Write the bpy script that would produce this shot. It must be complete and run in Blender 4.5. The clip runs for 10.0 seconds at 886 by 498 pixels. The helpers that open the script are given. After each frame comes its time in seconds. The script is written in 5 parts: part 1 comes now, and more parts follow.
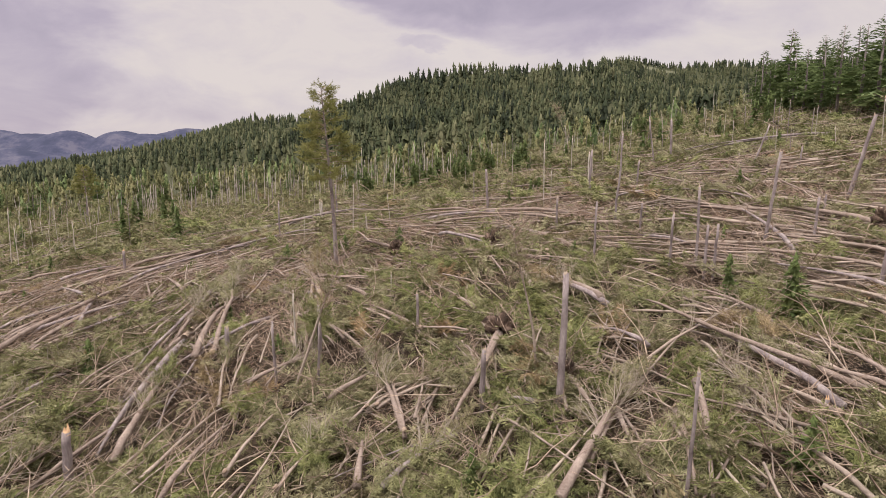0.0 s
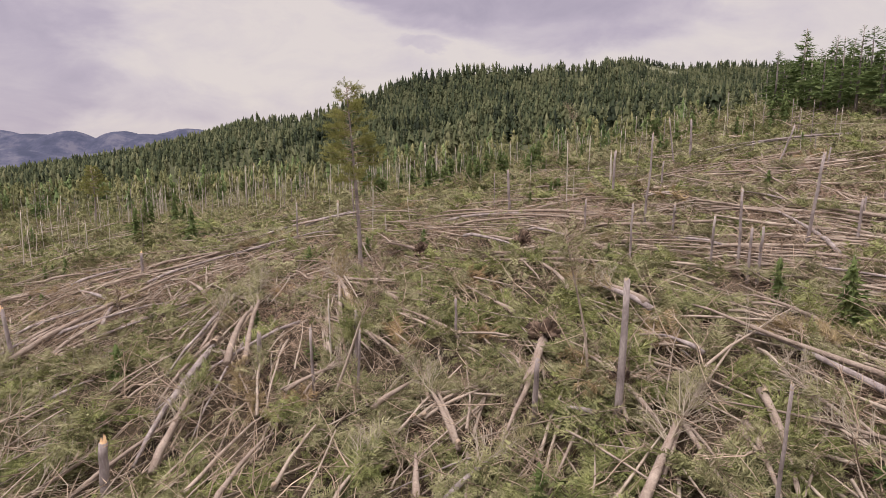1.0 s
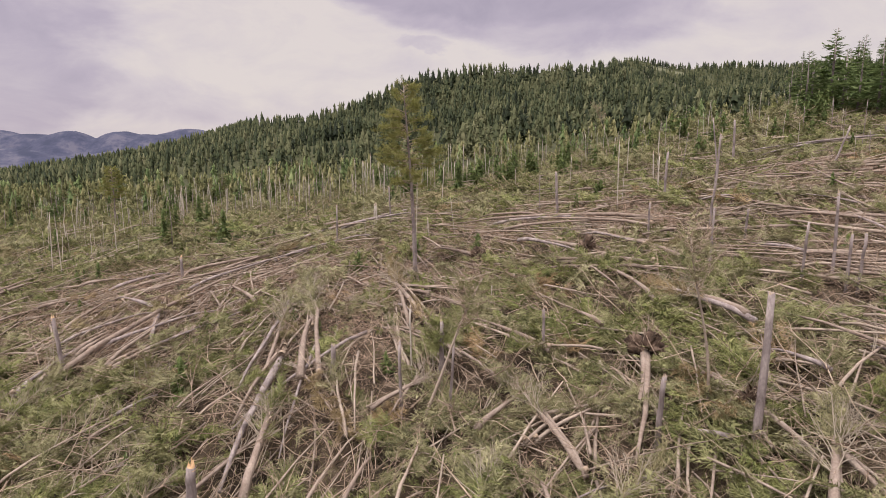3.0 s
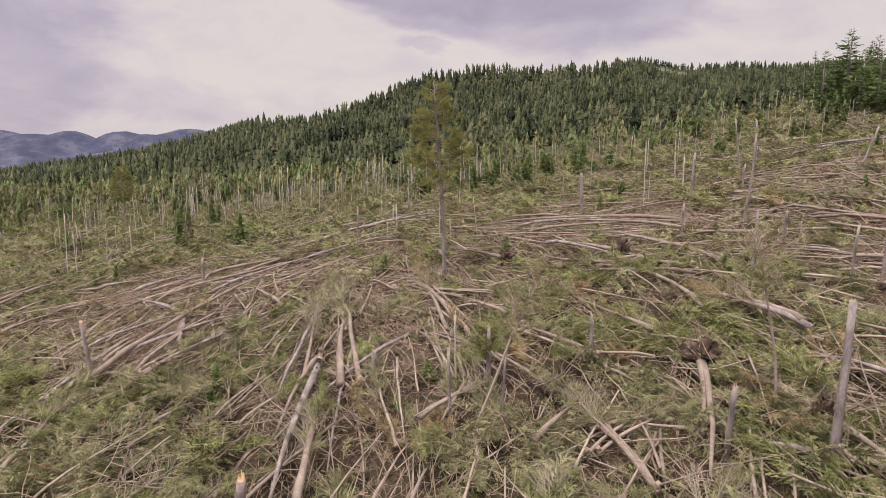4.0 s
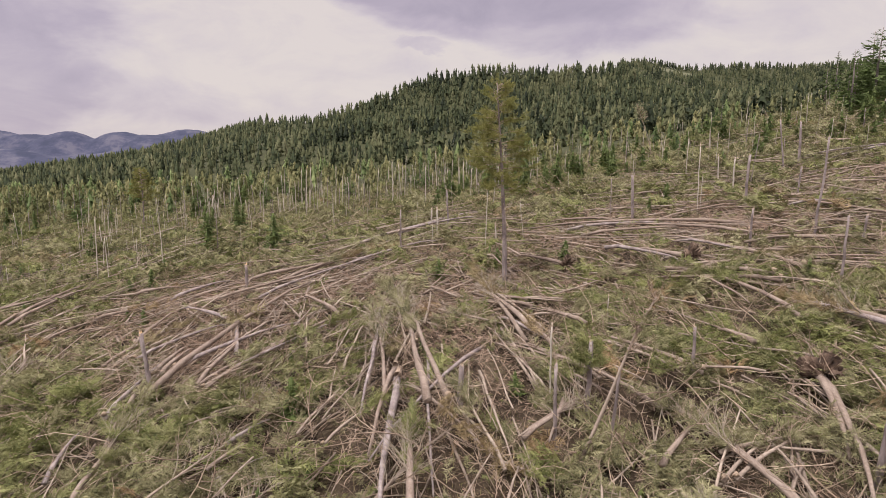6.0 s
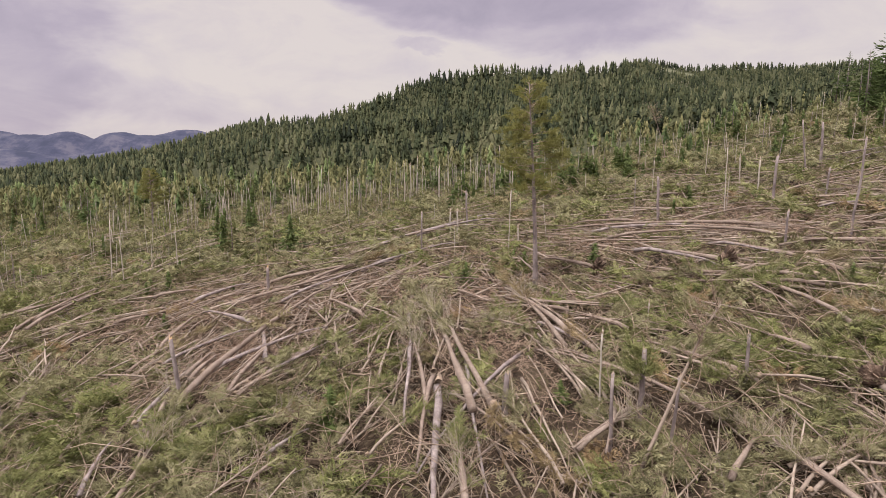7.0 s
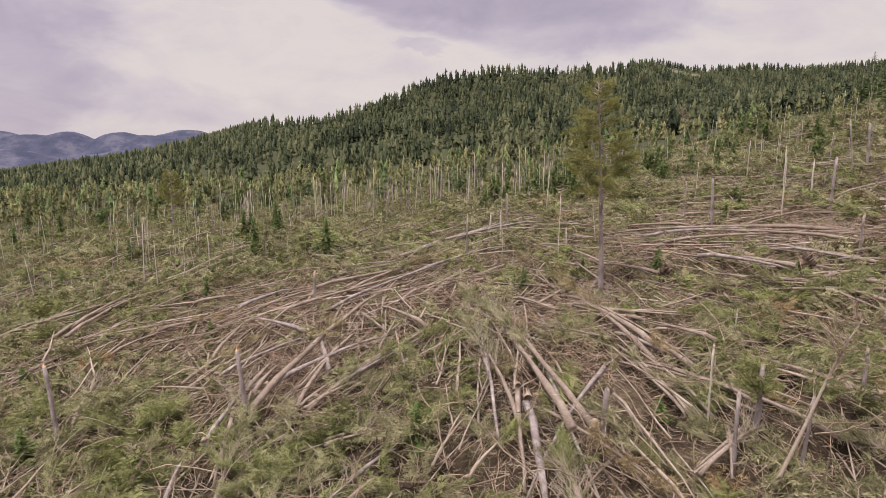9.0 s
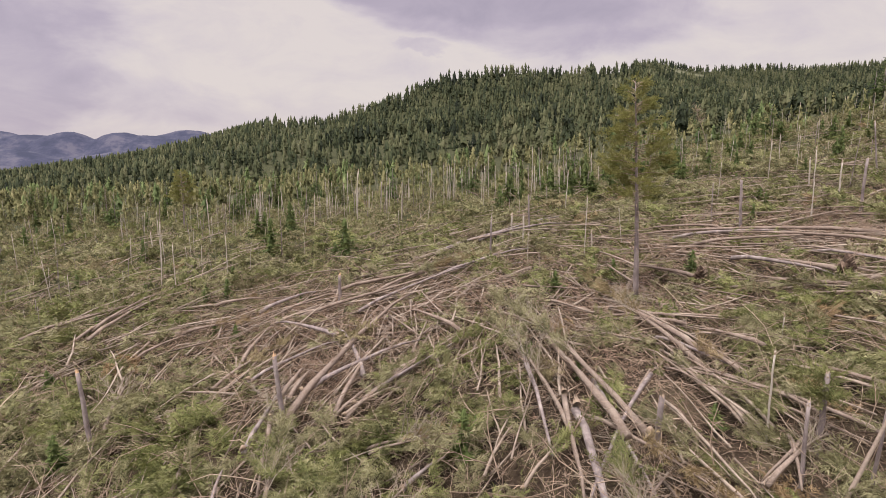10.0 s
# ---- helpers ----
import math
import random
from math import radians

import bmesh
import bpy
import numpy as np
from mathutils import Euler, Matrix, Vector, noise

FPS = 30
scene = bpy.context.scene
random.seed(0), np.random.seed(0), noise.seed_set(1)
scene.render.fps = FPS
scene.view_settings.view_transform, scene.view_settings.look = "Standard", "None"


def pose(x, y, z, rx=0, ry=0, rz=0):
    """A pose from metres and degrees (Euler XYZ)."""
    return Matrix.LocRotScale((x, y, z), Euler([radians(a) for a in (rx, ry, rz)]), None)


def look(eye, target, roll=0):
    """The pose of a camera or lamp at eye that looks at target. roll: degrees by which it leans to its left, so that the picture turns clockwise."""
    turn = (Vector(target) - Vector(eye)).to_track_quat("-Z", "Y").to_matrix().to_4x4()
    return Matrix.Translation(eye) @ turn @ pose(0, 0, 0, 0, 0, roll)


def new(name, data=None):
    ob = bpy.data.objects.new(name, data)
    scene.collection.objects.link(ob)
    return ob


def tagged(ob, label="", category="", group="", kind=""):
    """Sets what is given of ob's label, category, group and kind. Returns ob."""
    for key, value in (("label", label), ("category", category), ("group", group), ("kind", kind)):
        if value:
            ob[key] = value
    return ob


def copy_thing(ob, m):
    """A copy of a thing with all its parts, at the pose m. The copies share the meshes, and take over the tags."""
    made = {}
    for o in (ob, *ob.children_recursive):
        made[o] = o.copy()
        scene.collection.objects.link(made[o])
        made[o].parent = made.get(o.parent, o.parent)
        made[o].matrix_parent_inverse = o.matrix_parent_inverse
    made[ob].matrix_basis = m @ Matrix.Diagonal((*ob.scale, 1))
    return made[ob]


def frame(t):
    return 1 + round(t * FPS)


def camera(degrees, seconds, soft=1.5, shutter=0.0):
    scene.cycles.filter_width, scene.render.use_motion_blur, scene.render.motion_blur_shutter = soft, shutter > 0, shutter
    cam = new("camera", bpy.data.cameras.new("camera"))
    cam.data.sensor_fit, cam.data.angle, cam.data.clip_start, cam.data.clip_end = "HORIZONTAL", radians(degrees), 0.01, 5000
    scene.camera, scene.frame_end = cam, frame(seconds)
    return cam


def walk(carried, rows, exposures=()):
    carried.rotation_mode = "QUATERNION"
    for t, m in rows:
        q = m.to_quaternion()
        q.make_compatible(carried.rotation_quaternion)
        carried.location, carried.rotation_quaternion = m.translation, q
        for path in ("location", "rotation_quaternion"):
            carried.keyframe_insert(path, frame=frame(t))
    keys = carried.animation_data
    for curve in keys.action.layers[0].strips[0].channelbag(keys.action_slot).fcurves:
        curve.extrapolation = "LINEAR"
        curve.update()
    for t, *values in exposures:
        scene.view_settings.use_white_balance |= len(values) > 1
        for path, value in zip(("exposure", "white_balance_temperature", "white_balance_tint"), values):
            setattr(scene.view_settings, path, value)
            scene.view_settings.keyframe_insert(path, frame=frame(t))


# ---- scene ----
cam = camera(71.2, 10.0, soft=0.7)
METRES, EYE, TILT, LEAN, TURN = 24.0, 12.0, -10.0, 0.0, 0.0
ROWS = [
    (0.0, 0.0, 0.0, 0.0, 0.0, 0.0, -0.0),
    (0.5, -0.0459, 0.0195, 0.0036, -0.02, 0.01, -0.04),
    (1.0, -0.09, 0.0389, 0.0072, -0.02, 0.03, -0.02),
    (1.5, -0.1372, 0.0594, 0.0111, -0.03, 0.04, -0.03),
    (2.0, -0.1829, 0.0784, 0.0151, -0.04, 0.04, -0.05),
    (2.5, -0.2311, 0.0985, 0.0187, -0.03, 0.06, -0.07),
    (4.0, -0.3751, 0.1548, 0.03, -0.07, 0.1, -0.11),
    (4.5, -0.4242, 0.1734, 0.0344, -0.11, 0.11, -0.12),
    (5.0, -0.4704, 0.1909, 0.0378, -0.12, 0.13, -0.09),
    (5.5, -0.5186, 0.2088, 0.0413, -0.16, 0.14, -0.1),
    (7.0, -0.6555, 0.2655, 0.0524, -0.28, 0.19, -0.12),
    (7.5, -0.701, 0.2844, 0.0561, -0.28, 0.2, -0.15),
    (8.0, -0.7449, 0.3021, 0.0594, -0.27, 0.22, -0.13),
    (8.5, -0.7909, 0.3206, 0.0638, -0.29, 0.23, -0.16),
    (9.0, -0.8351, 0.3372, 0.0678, -0.29, 0.23, -0.18),
    (9.5, -0.8819, 0.3542, 0.0706, -0.29, 0.24, -0.17),
    (10.0, -0.9259, 0.37, 0.0728, -0.28, 0.26, -0.19),
]
walk(cam, [(t, pose(0, 0, EYE, TILT, LEAN, TURN) @ pose(METRES * x, METRES * y, METRES * z, 90 + pitch, roll, yaw)) for t, x, y, z, yaw, pitch, roll in ROWS], [(0.0, 0.0, 6500, 12), (10.0, 0.0, 6500, 12)])

# ---- world and sun ----
def node(tree, kind, **values):
    n = tree.nodes.new(kind)
    for key, value in values.items():
        n.inputs[key.replace("_", " ")].default_value = value
    return n


def ramp(tree, stops, fac):
    r = tree.nodes.new("ShaderNodeValToRGB")
    el = r.color_ramp.elements
    while len(el) < len(stops):
        el.new(0.5)
    for e, (p, c) in zip(el, stops):
        e.position, e.color = p, (*c, 1)
    tree.links.new(fac, r.inputs["Fac"])
    return r


world = bpy.data.worlds.new("overcast_sky")
scene.world = world
world.use_nodes = True
wt = world.node_tree
wt.nodes.clear()
sky = wt.nodes.new("ShaderNodeTexSky")
sky.sky_type, sky.sun_disc = "NISHITA", False
sky.sun_elevation, sky.sun_rotation = radians(66), radians(221)
clear = node(wt, "ShaderNodeBackground", Strength=0.10)
wt.links.new(sky.outputs[0], clear.inputs[0])


def calc(tree, op, a, b=0.0, c=0.0):
    n = tree.nodes.new("ShaderNodeMath")
    n.operation = op
    for k, v in enumerate((a, b, c)):
        if isinstance(v, (int, float)):
            n.inputs[k].default_value = v
        else:
            tree.links.new(v, n.inputs[k])
    return n.outputs[0]


def smooth(tree, v, lo, hi):
    """0 at lo, 1 at hi, smooth between."""
    n = tree.nodes.new("ShaderNodeMapRange")
    n.interpolation_type = "SMOOTHSTEP"
    tree.links.new(v, n.inputs["Value"])
    n.inputs["From Min"].default_value, n.inputs["From Max"].default_value = min(lo, hi), max(lo, hi)
    if lo > hi:
        n.inputs["To Min"].default_value, n.inputs["To Max"].default_value = 1.0, 0.0
    return n.outputs["Result"]


way = wt.nodes.new("ShaderNodeTexCoord")
flat = node(wt, "ShaderNodeMapping", Scale=(1.0, 1.0, 2.2))
wt.links.new(way.outputs["Generated"], flat.inputs[0])
rough = node(wt, "ShaderNodeTexNoise", Scale=3.2, Detail=6.0, Roughness=0.55)
fine = node(wt, "ShaderNodeTexNoise", Scale=7.0, Detail=7.0, Roughness=0.62, Distortion=0.4)
wt.links.new(flat.outputs[0], rough.inputs[0])
wt.links.new(flat.outputs[0], fine.inputs[0])
axes = wt.nodes.new("ShaderNodeSeparateXYZ")
wt.links.new(way.outputs["Generated"], axes.inputs[0])
shake = wt.nodes.new("ShaderNodeSeparateColor")
wt.links.new(rough.outputs["Color"], shake.inputs[0])
east = calc(wt, "MULTIPLY_ADD", shake.outputs[0], 0.36, calc(wt, "ADD", axes.outputs[0], -0.18))
fray = wt.nodes.new("ShaderNodeSeparateColor")
wt.links.new(fine.outputs["Color"], fray.inputs[0])
high = calc(wt, "MULTIPLY_ADD", fray.outputs[1], 0.05, calc(wt, "MULTIPLY_ADD", shake.outputs[1], 0.10, calc(wt, "ADD", axes.outputs[2], -0.075)))


def bank(cx, cz, rx, rz, soft=0.55, slope=0.0):
    """A bank of cloud of that width and height, with frayed edges; slope lets it sink to the right."""
    a = calc(wt, "POWER", calc(wt, "ABSOLUTE", calc(wt, "MULTIPLY_ADD", east, 1 / rx, -cx / rx)), 2.0)
    tilted = calc(wt, "MULTIPLY_ADD", calc(wt, "ADD", east, -cx), slope, high)
    b = calc(wt, "POWER", calc(wt, "ABSOLUTE", calc(wt, "MULTIPLY_ADD", tilted, 1 / rz, -cz / rz)), 2.0)
    return smooth(wt, calc(wt, "ADD", a, b), 1.0 + soft, 1.0 - soft)


grey = calc(wt, "MULTIPLY", bank(-0.66, 0.16, 0.22, 0.24, 0.4), 0.6)
grey = calc(wt, "ADD", grey, calc(wt, "MULTIPLY", bank(0.06, 0.215, 0.31, 0.078, 0.32, 0.15), 0.52))
grey = calc(wt, "ADD", grey, calc(wt, "MULTIPLY", bank(-0.02, 0.225, 0.26, 0.045, 0.4, 0.12), 0.28))
grey = calc(wt, "ADD", grey, calc(wt, "MULTIPLY", bank(-0.38, 0.055, 0.13, 0.03, 0.7), 0.30))
grey = calc(wt, "ADD", grey, calc(wt, "MULTIPLY", bank(-0.04, 0.135, 0.04, 0.008, 0.6), 0.3))
thick = calc(wt, "MULTIPLY_ADD", fine.outputs[0], 0.75, calc(wt, "MULTIPLY_ADD", grey, 0.7, -0.22))
shade = ramp(wt, [(0.10, (0.76, 0.685, 0.655)), (0.32, (0.66, 0.59, 0.62)), (0.58, (0.515, 0.45, 0.53)), (0.9, (0.38, 0.335, 0.42))], thick)
cover = wt.nodes.new("ShaderNodeBackground")
# an overcast sky is about three times as bright overhead as at the horizon
wt.links.new(calc(wt, "MULTIPLY_ADD", smooth(wt, axes.outputs[2], 0.2, 0.85), 1.15, 1.0), cover.inputs["Strength"])
wt.links.new(shade.outputs[0], cover.inputs[0])
both = node(wt, "ShaderNodeMixShader", Fac=0.93)
wt.links.new(clear.outputs[0], both.inputs[1])
wt.links.new(cover.outputs[0], both.inputs[2])
out = wt.nodes.new("ShaderNodeOutputWorld")
wt.links.new(both.outputs[0], out.inputs[0])

sun = new("sun", bpy.data.lights.new("sun", "SUN"))
sun.data.energy, sun.data.angle, sun.data.color = 4.0, radians(14), (1.0, 0.95, 0.89)
sun.matrix_world = look((-35, -20, 120), (0, 20, 0))


# ---- materials ----
def material(name, stops, scale=3.0, rough=0.85, island=0.0, bump=0.3, stretch=(1, 1, 1), coords="Object", fine=18.0, through_light=0.0, swing=0.9, tone=0.0, kinds=()):
    """Colour from two scales of noise, from each piece's own random number, and from the tone of each plant;
    kinds adds other colours, (stops, lo, hi), that take over as the tone goes from lo to hi."""
    m = bpy.data.materials.new(name)
    m.use_nodes = True
    t = m.node_tree
    b = t.nodes["Principled BSDF"]
    b.inputs["Roughness"].default_value = rough
    b.inputs["Specular IOR Level"].default_value = 0.25
    c = t.nodes.new("ShaderNodeTexCoord")
    mp = node(t, "ShaderNodeMapping", Scale=stretch)
    t.links.new(c.outputs[coords], mp.inputs[0])
    n1 = node(t, "ShaderNodeTexNoise", Scale=scale, Detail=5.0, Roughness=0.6)
    n2 = node(t, "ShaderNodeTexNoise", Scale=fine, Detail=3.0, Roughness=0.6)
    t.links.new(mp.outputs[0], n1.inputs[0])
    t.links.new(mp.outputs[0], n2.inputs[0])
    mix = t.nodes.new("ShaderNodeMath")
    mix.operation = "MULTIPLY_ADD"
    t.links.new(n2.outputs[0], mix.inputs[0])
    mix.inputs[1].default_value = 0.5
    half = t.nodes.new("ShaderNodeMath")
    half.operation = "MULTIPLY_ADD"
    t.links.new(n1.outputs[0], half.inputs[0])
    half.inputs[1].default_value, half.inputs[2].default_value = swing, -0.2 + (0.9 - swing) / 2 - 0.5 * island
    t.links.new(half.outputs[0], mix.inputs[2])
    fac = mix.outputs[0]
    if island:
        g = t.nodes.new("ShaderNodeNewGeometry")
        a = t.nodes.new("ShaderNodeMath")
        a.operation = "MULTIPLY_ADD"
        t.links.new(g.outputs["Random Per Island"], a.inputs[0])
        a.inputs[1].default_value = island
        t.links.new(fac, a.inputs[2])
        fac = a.outputs[0]
    own = t.nodes.new("ShaderNodeAttribute")
    own.attribute_name = "tone"
    if tone:
        fac = calc(t, "MULTIPLY_ADD", own.outputs["Fac"], tone, calc(t, "ADD", fac, -0.5 * tone))
    colour = ramp(t, stops, fac).outputs[0]
    for others, lo, hi in kinds:
        turn = t.nodes.new("ShaderNodeMix")
        turn.data_type = "RGBA"
        t.links.new(smooth(t, own.outputs["Fac"], lo, hi), turn.inputs["Factor"])
        t.links.new(colour, turn.inputs["A"])
        t.links.new(ramp(t, others, fac).outputs[0], turn.inputs["B"])
        colour = turn.outputs["Result"]
    t.links.new(colour, b.inputs["Base Color"])
    if bump:
        bm = node(t, "ShaderNodeBump", Strength=bump, Distance=0.05)
        t.links.new(n2.outputs[0], bm.inputs["Height"])
        t.links.new(bm.outputs[0], b.inputs["Normal"])
    if through_light:
        tr = t.nodes.new("ShaderNodeBsdfTranslucent")
        t.links.new(colour, tr.inputs["Color"])
        mx = node(t, "ShaderNodeMixShader", Fac=through_light)
        t.links.new(b.outputs[0], mx.inputs[1])
        t.links.new(tr.outputs[0], mx.inputs[2])
        t.links.new(mx.outputs[0], t.nodes["Material Output"].inputs["Surface"])
    return m


M_GROUND = material("forest_floor", [(0.28, (0.014, 0.010, 0.007)), (0.45, (0.041, 0.028, 0.019)), (0.6, (0.068, 0.049, 0.033)), (0.78, (0.106, 0.084, 0.055))], scale=0.35, fine=5.0, rough=0.95, bump=1.0, swing=1.4)
# low green plants take over under the standing forest
gt = M_GROUND.node_tree
gb = gt.nodes["Principled BSDF"]
where = gt.nodes.new("ShaderNodeTexCoord")
axis = gt.nodes.new("ShaderNodeSeparateXYZ")
gt.links.new(where.outputs["Object"], axis.inputs[0])
patch = node(gt, "ShaderNodeTexNoise", Scale=0.06, Detail=4.0)
gt.links.new(where.outputs["Object"], patch.inputs[0])
under = smooth(gt, calc(gt, "MULTIPLY_ADD", axis.outputs[0], -0.3, calc(gt, "MULTIPLY_ADD", patch.outputs[0], 60.0, axis.outputs[1])), 98, 135)
tuft = node(gt, "ShaderNodeTexNoise", Scale=1.2, Detail=5.0, Roughness=0.7)
gt.links.new(where.outputs["Object"], tuft.inputs[0])
green = ramp(gt, [(0.3, (0.02, 0.024, 0.012)), (0.5, (0.045, 0.05, 0.022)), (0.7, (0.09, 0.088, 0.042))], tuft.outputs[0])
blend = gt.nodes.new("ShaderNodeMix")
blend.data_type = "RGBA"
gt.links.new(under, blend.inputs["Factor"])
gt.links.new(gb.inputs["Base Color"].links[0].from_socket, blend.inputs["A"])
gt.links.new(green.outputs[0], blend.inputs["B"])
# a pale meadow on the knoll
mead = calc(gt, "ADD", calc(gt, "POWER", calc(gt, "ABSOLUTE", calc(gt, "MULTIPLY_ADD", axis.outputs[0], 1 / 18, -178 / 18)), 2.0), calc(gt, "POWER", calc(gt, "ABSOLUTE", calc(gt, "MULTIPLY_ADD", axis.outputs[1], 1 / 9, -532 / 9)), 2.0))
grass = gt.nodes.new("ShaderNodeMix")
grass.data_type = "RGBA"
gt.links.new(smooth(gt, mead, 1.1, 0.8), grass.inputs["Factor"])
gt.links.new(blend.outputs["Result"], grass.inputs["A"])
straw = ramp(gt, [(0.3, (0.10, 0.105, 0.065)), (0.7, (0.15, 0.15, 0.095))], tuft.outputs[0])
gt.links.new(straw.outputs[0], grass.inputs["B"])
gt.links.new(grass.outputs["Result"], gb.inputs["Base Color"])
M_FIR = material("fir_needles", [(0.2, (0.062, 0.096, 0.036)), (0.5, (0.163, 0.217, 0.086)), (0.8, (0.309, 0.362, 0.163))], scale=0.2, fine=1.2, island=0.3, rough=0.7, bump=0, through_light=0.35, tone=0.35)
M_LIGHT = material("olive_green_foliage", [(0.2, (0.074, 0.082, 0.034)), (0.5, (0.175, 0.176, 0.076)), (0.8, (0.312, 0.289, 0.145))], scale=0.3, fine=2.0, island=0.3, rough=0.7, bump=0, through_light=0.25, tone=0.45)
M_YOUNG = material("young_fir_needles", [(0.2, (0.054, 0.084, 0.031)), (0.5, (0.126, 0.164, 0.054)), (0.8, (0.249, 0.268, 0.091))], scale=1.0, fine=5.0, island=0.3, rough=0.7, bump=0, through_light=0.2)
M_FOREST = material("hillside_needles", [(0.15, (0.012, 0.019, 0.010)), (0.42, (0.041, 0.054, 0.025)), (0.62, (0.090, 0.100, 0.047)), (0.88, (0.166, 0.165, 0.090))], scale=0.05, fine=0.8, island=0.2, rough=0.75, bump=0, through_light=0.15, swing=1.2, tone=0.5)
M_BRUSH = material("torn_green_boughs", [(0.17, (0.048, 0.046, 0.025)), (0.42, (0.200, 0.190, 0.101)), (0.66, (0.331, 0.308, 0.180)), (0.95, (0.468, 0.419, 0.280))], scale=0.9, fine=3.0, island=0.25, rough=0.75, bump=0, through_light=0.15, swing=1.2, kinds=(
    ([(0.17, (0.034, 0.046, 0.013)), (0.42, (0.148, 0.163, 0.057)), (0.66, (0.262, 0.272, 0.108)), (0.95, (0.385, 0.378, 0.178))], 0.44, 0.76),
    ([(0.17, (0.090, 0.055, 0.028)), (0.42, (0.250, 0.170, 0.092)), (0.66, (0.380, 0.270, 0.155)), (0.95, (0.470, 0.360, 0.235))], 0.28, 0.14)))
M_UNDER = material("low_green_undergrowth", [(0.2, (0.057, 0.062, 0.024)), (0.45, (0.147, 0.142, 0.056)), (0.65, (0.242, 0.214, 0.103)), (0.9, (0.372, 0.304, 0.181))], scale=0.12, fine=0.7, island=0.5, rough=0.75, bump=0, through_light=0.25, swing=1.1)
M_PINE = material("olive_pine_needles", [(0.2, (0.128, 0.141, 0.041)), (0.5, (0.235, 0.235, 0.078)), (0.8, (0.352, 0.323, 0.128))], scale=0.6, fine=3.0, island=0.3, rough=0.75, bump=0, through_light=0.4)
M_BARE = material("bare_twigs", [(0.2, (0.162, 0.117, 0.088)), (0.5, (0.310, 0.232, 0.178)), (0.8, (0.498, 0.394, 0.310))], scale=0.5, fine=6.0, island=0.5, bump=0)
M_LOG = material("weathered_bark", [(0.2, (0.128, 0.098, 0.080)), (0.42, (0.243, 0.192, 0.159)), (0.62, (0.352, 0.288, 0.239)), (0.85, (0.453, 0.378, 0.319))], scale=0.9, fine=9.0, island=0.4, bump=0.6)
M_TRUNK = material("grey_brown_log_bark", [(0.2, (0.121, 0.089, 0.075)), (0.45, (0.216, 0.165, 0.137)), (0.65, (0.301, 0.242, 0.205)), (0.85, (0.379, 0.314, 0.264))], scale=1.1, fine=11.0, island=0.3, bump=0.8)
M_RED = material("torn_brown_twigs", [(0.2, (0.170, 0.106, 0.078)), (0.5, (0.340, 0.240, 0.180)), (0.8, (0.490, 0.375, 0.290))], scale=0.5, fine=6.0, island=0.4, bump=0)
M_BARK = material("grey_bark", [(0.2, (0.135, 0.108, 0.104)), (0.45, (0.23, 0.19, 0.187)), (0.65, (0.32, 0.272, 0.262)), (0.85, (0.42, 0.36, 0.335))], scale=1.6, fine=12.0, island=0.2, bump=1.0, stretch=(1, 1, 0.4), swing=1.6)
M_WOOD = material("fresh_broken_wood", [(0.2, (0.34, 0.19, 0.095)), (0.5, (0.50, 0.32, 0.18)), (0.8, (0.62, 0.45, 0.30))], scale=3, fine=20, bump=0.4)
M_TORN = material("weathered_broken_wood", [(0.2, (0.224, 0.160, 0.112)), (0.5, (0.336, 0.256, 0.192)), (0.8, (0.432, 0.360, 0.288))], scale=3, fine=20, bump=0.4)
M_LITTER = material("needle_and_twig_litter", [(0.12, (0.018, 0.013, 0.008)), (0.36, (0.054, 0.038, 0.025)), (0.60, (0.120, 0.087, 0.059)), (0.88, (0.243, 0.192, 0.141))], scale=0.3, fine=2.0, island=0.7, bump=0, rough=0.85)
M_ROOT = material("earthy_root_plate", [(0.2, (0.03, 0.021, 0.016)), (0.5, (0.085, 0.055, 0.04)), (0.8, (0.21, 0.15, 0.115))], scale=2.5, fine=9, bump=1.0, swing=1.7)
M_SILVER = material("barkless_silver_wood", [(0.2, (0.285, 0.237, 0.199)), (0.5, (0.437, 0.389, 0.342)), (0.8, (0.551, 0.503, 0.446))], scale=1.0, fine=8, island=0.3, bump=0.3)
# distance haze is painted in: bluish base colours plus a faint blue glow
M_FAR = material("wooded_mountains_painted_haze", [(0.3, (0.012, 0.015, 0.027)), (0.5, (0.032, 0.034, 0.054)), (0.7, (0.08, 0.075, 0.092))], scale=0.006, fine=0.04, bump=0, swing=1.5)
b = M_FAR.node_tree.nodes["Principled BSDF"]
# this emission stands in for hazy air in front of the slopes
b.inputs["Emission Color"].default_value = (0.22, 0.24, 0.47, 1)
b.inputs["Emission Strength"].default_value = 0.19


# ---- shapes ----
def softplus(v, w):
    return w * np.logaddexp(0, np.asarray(v, float) / w)


def bumps(x, y, size, seed=0.0):
    """Smooth uneven relief from a few sine waves, about -1 to 1."""
    x, y = np.asarray(x, float) / size, np.asarray(y, float) / size
    return (np.sin(x * 1.7 + 1.3 * np.sin(y * 1.1 + seed)) + np.sin(y * 1.9 + 1.1 * np.sin(x * 1.3 + 2 * seed)) + 0.7 * np.sin((x + y) * 3.1 + seed) * np.sin((x - y) * 2.7 + 1)) / 2.7


def rise(v, w):
    return 1 / (1 + np.exp(-np.clip(np.asarray(v, float) / w, -60, 60)))


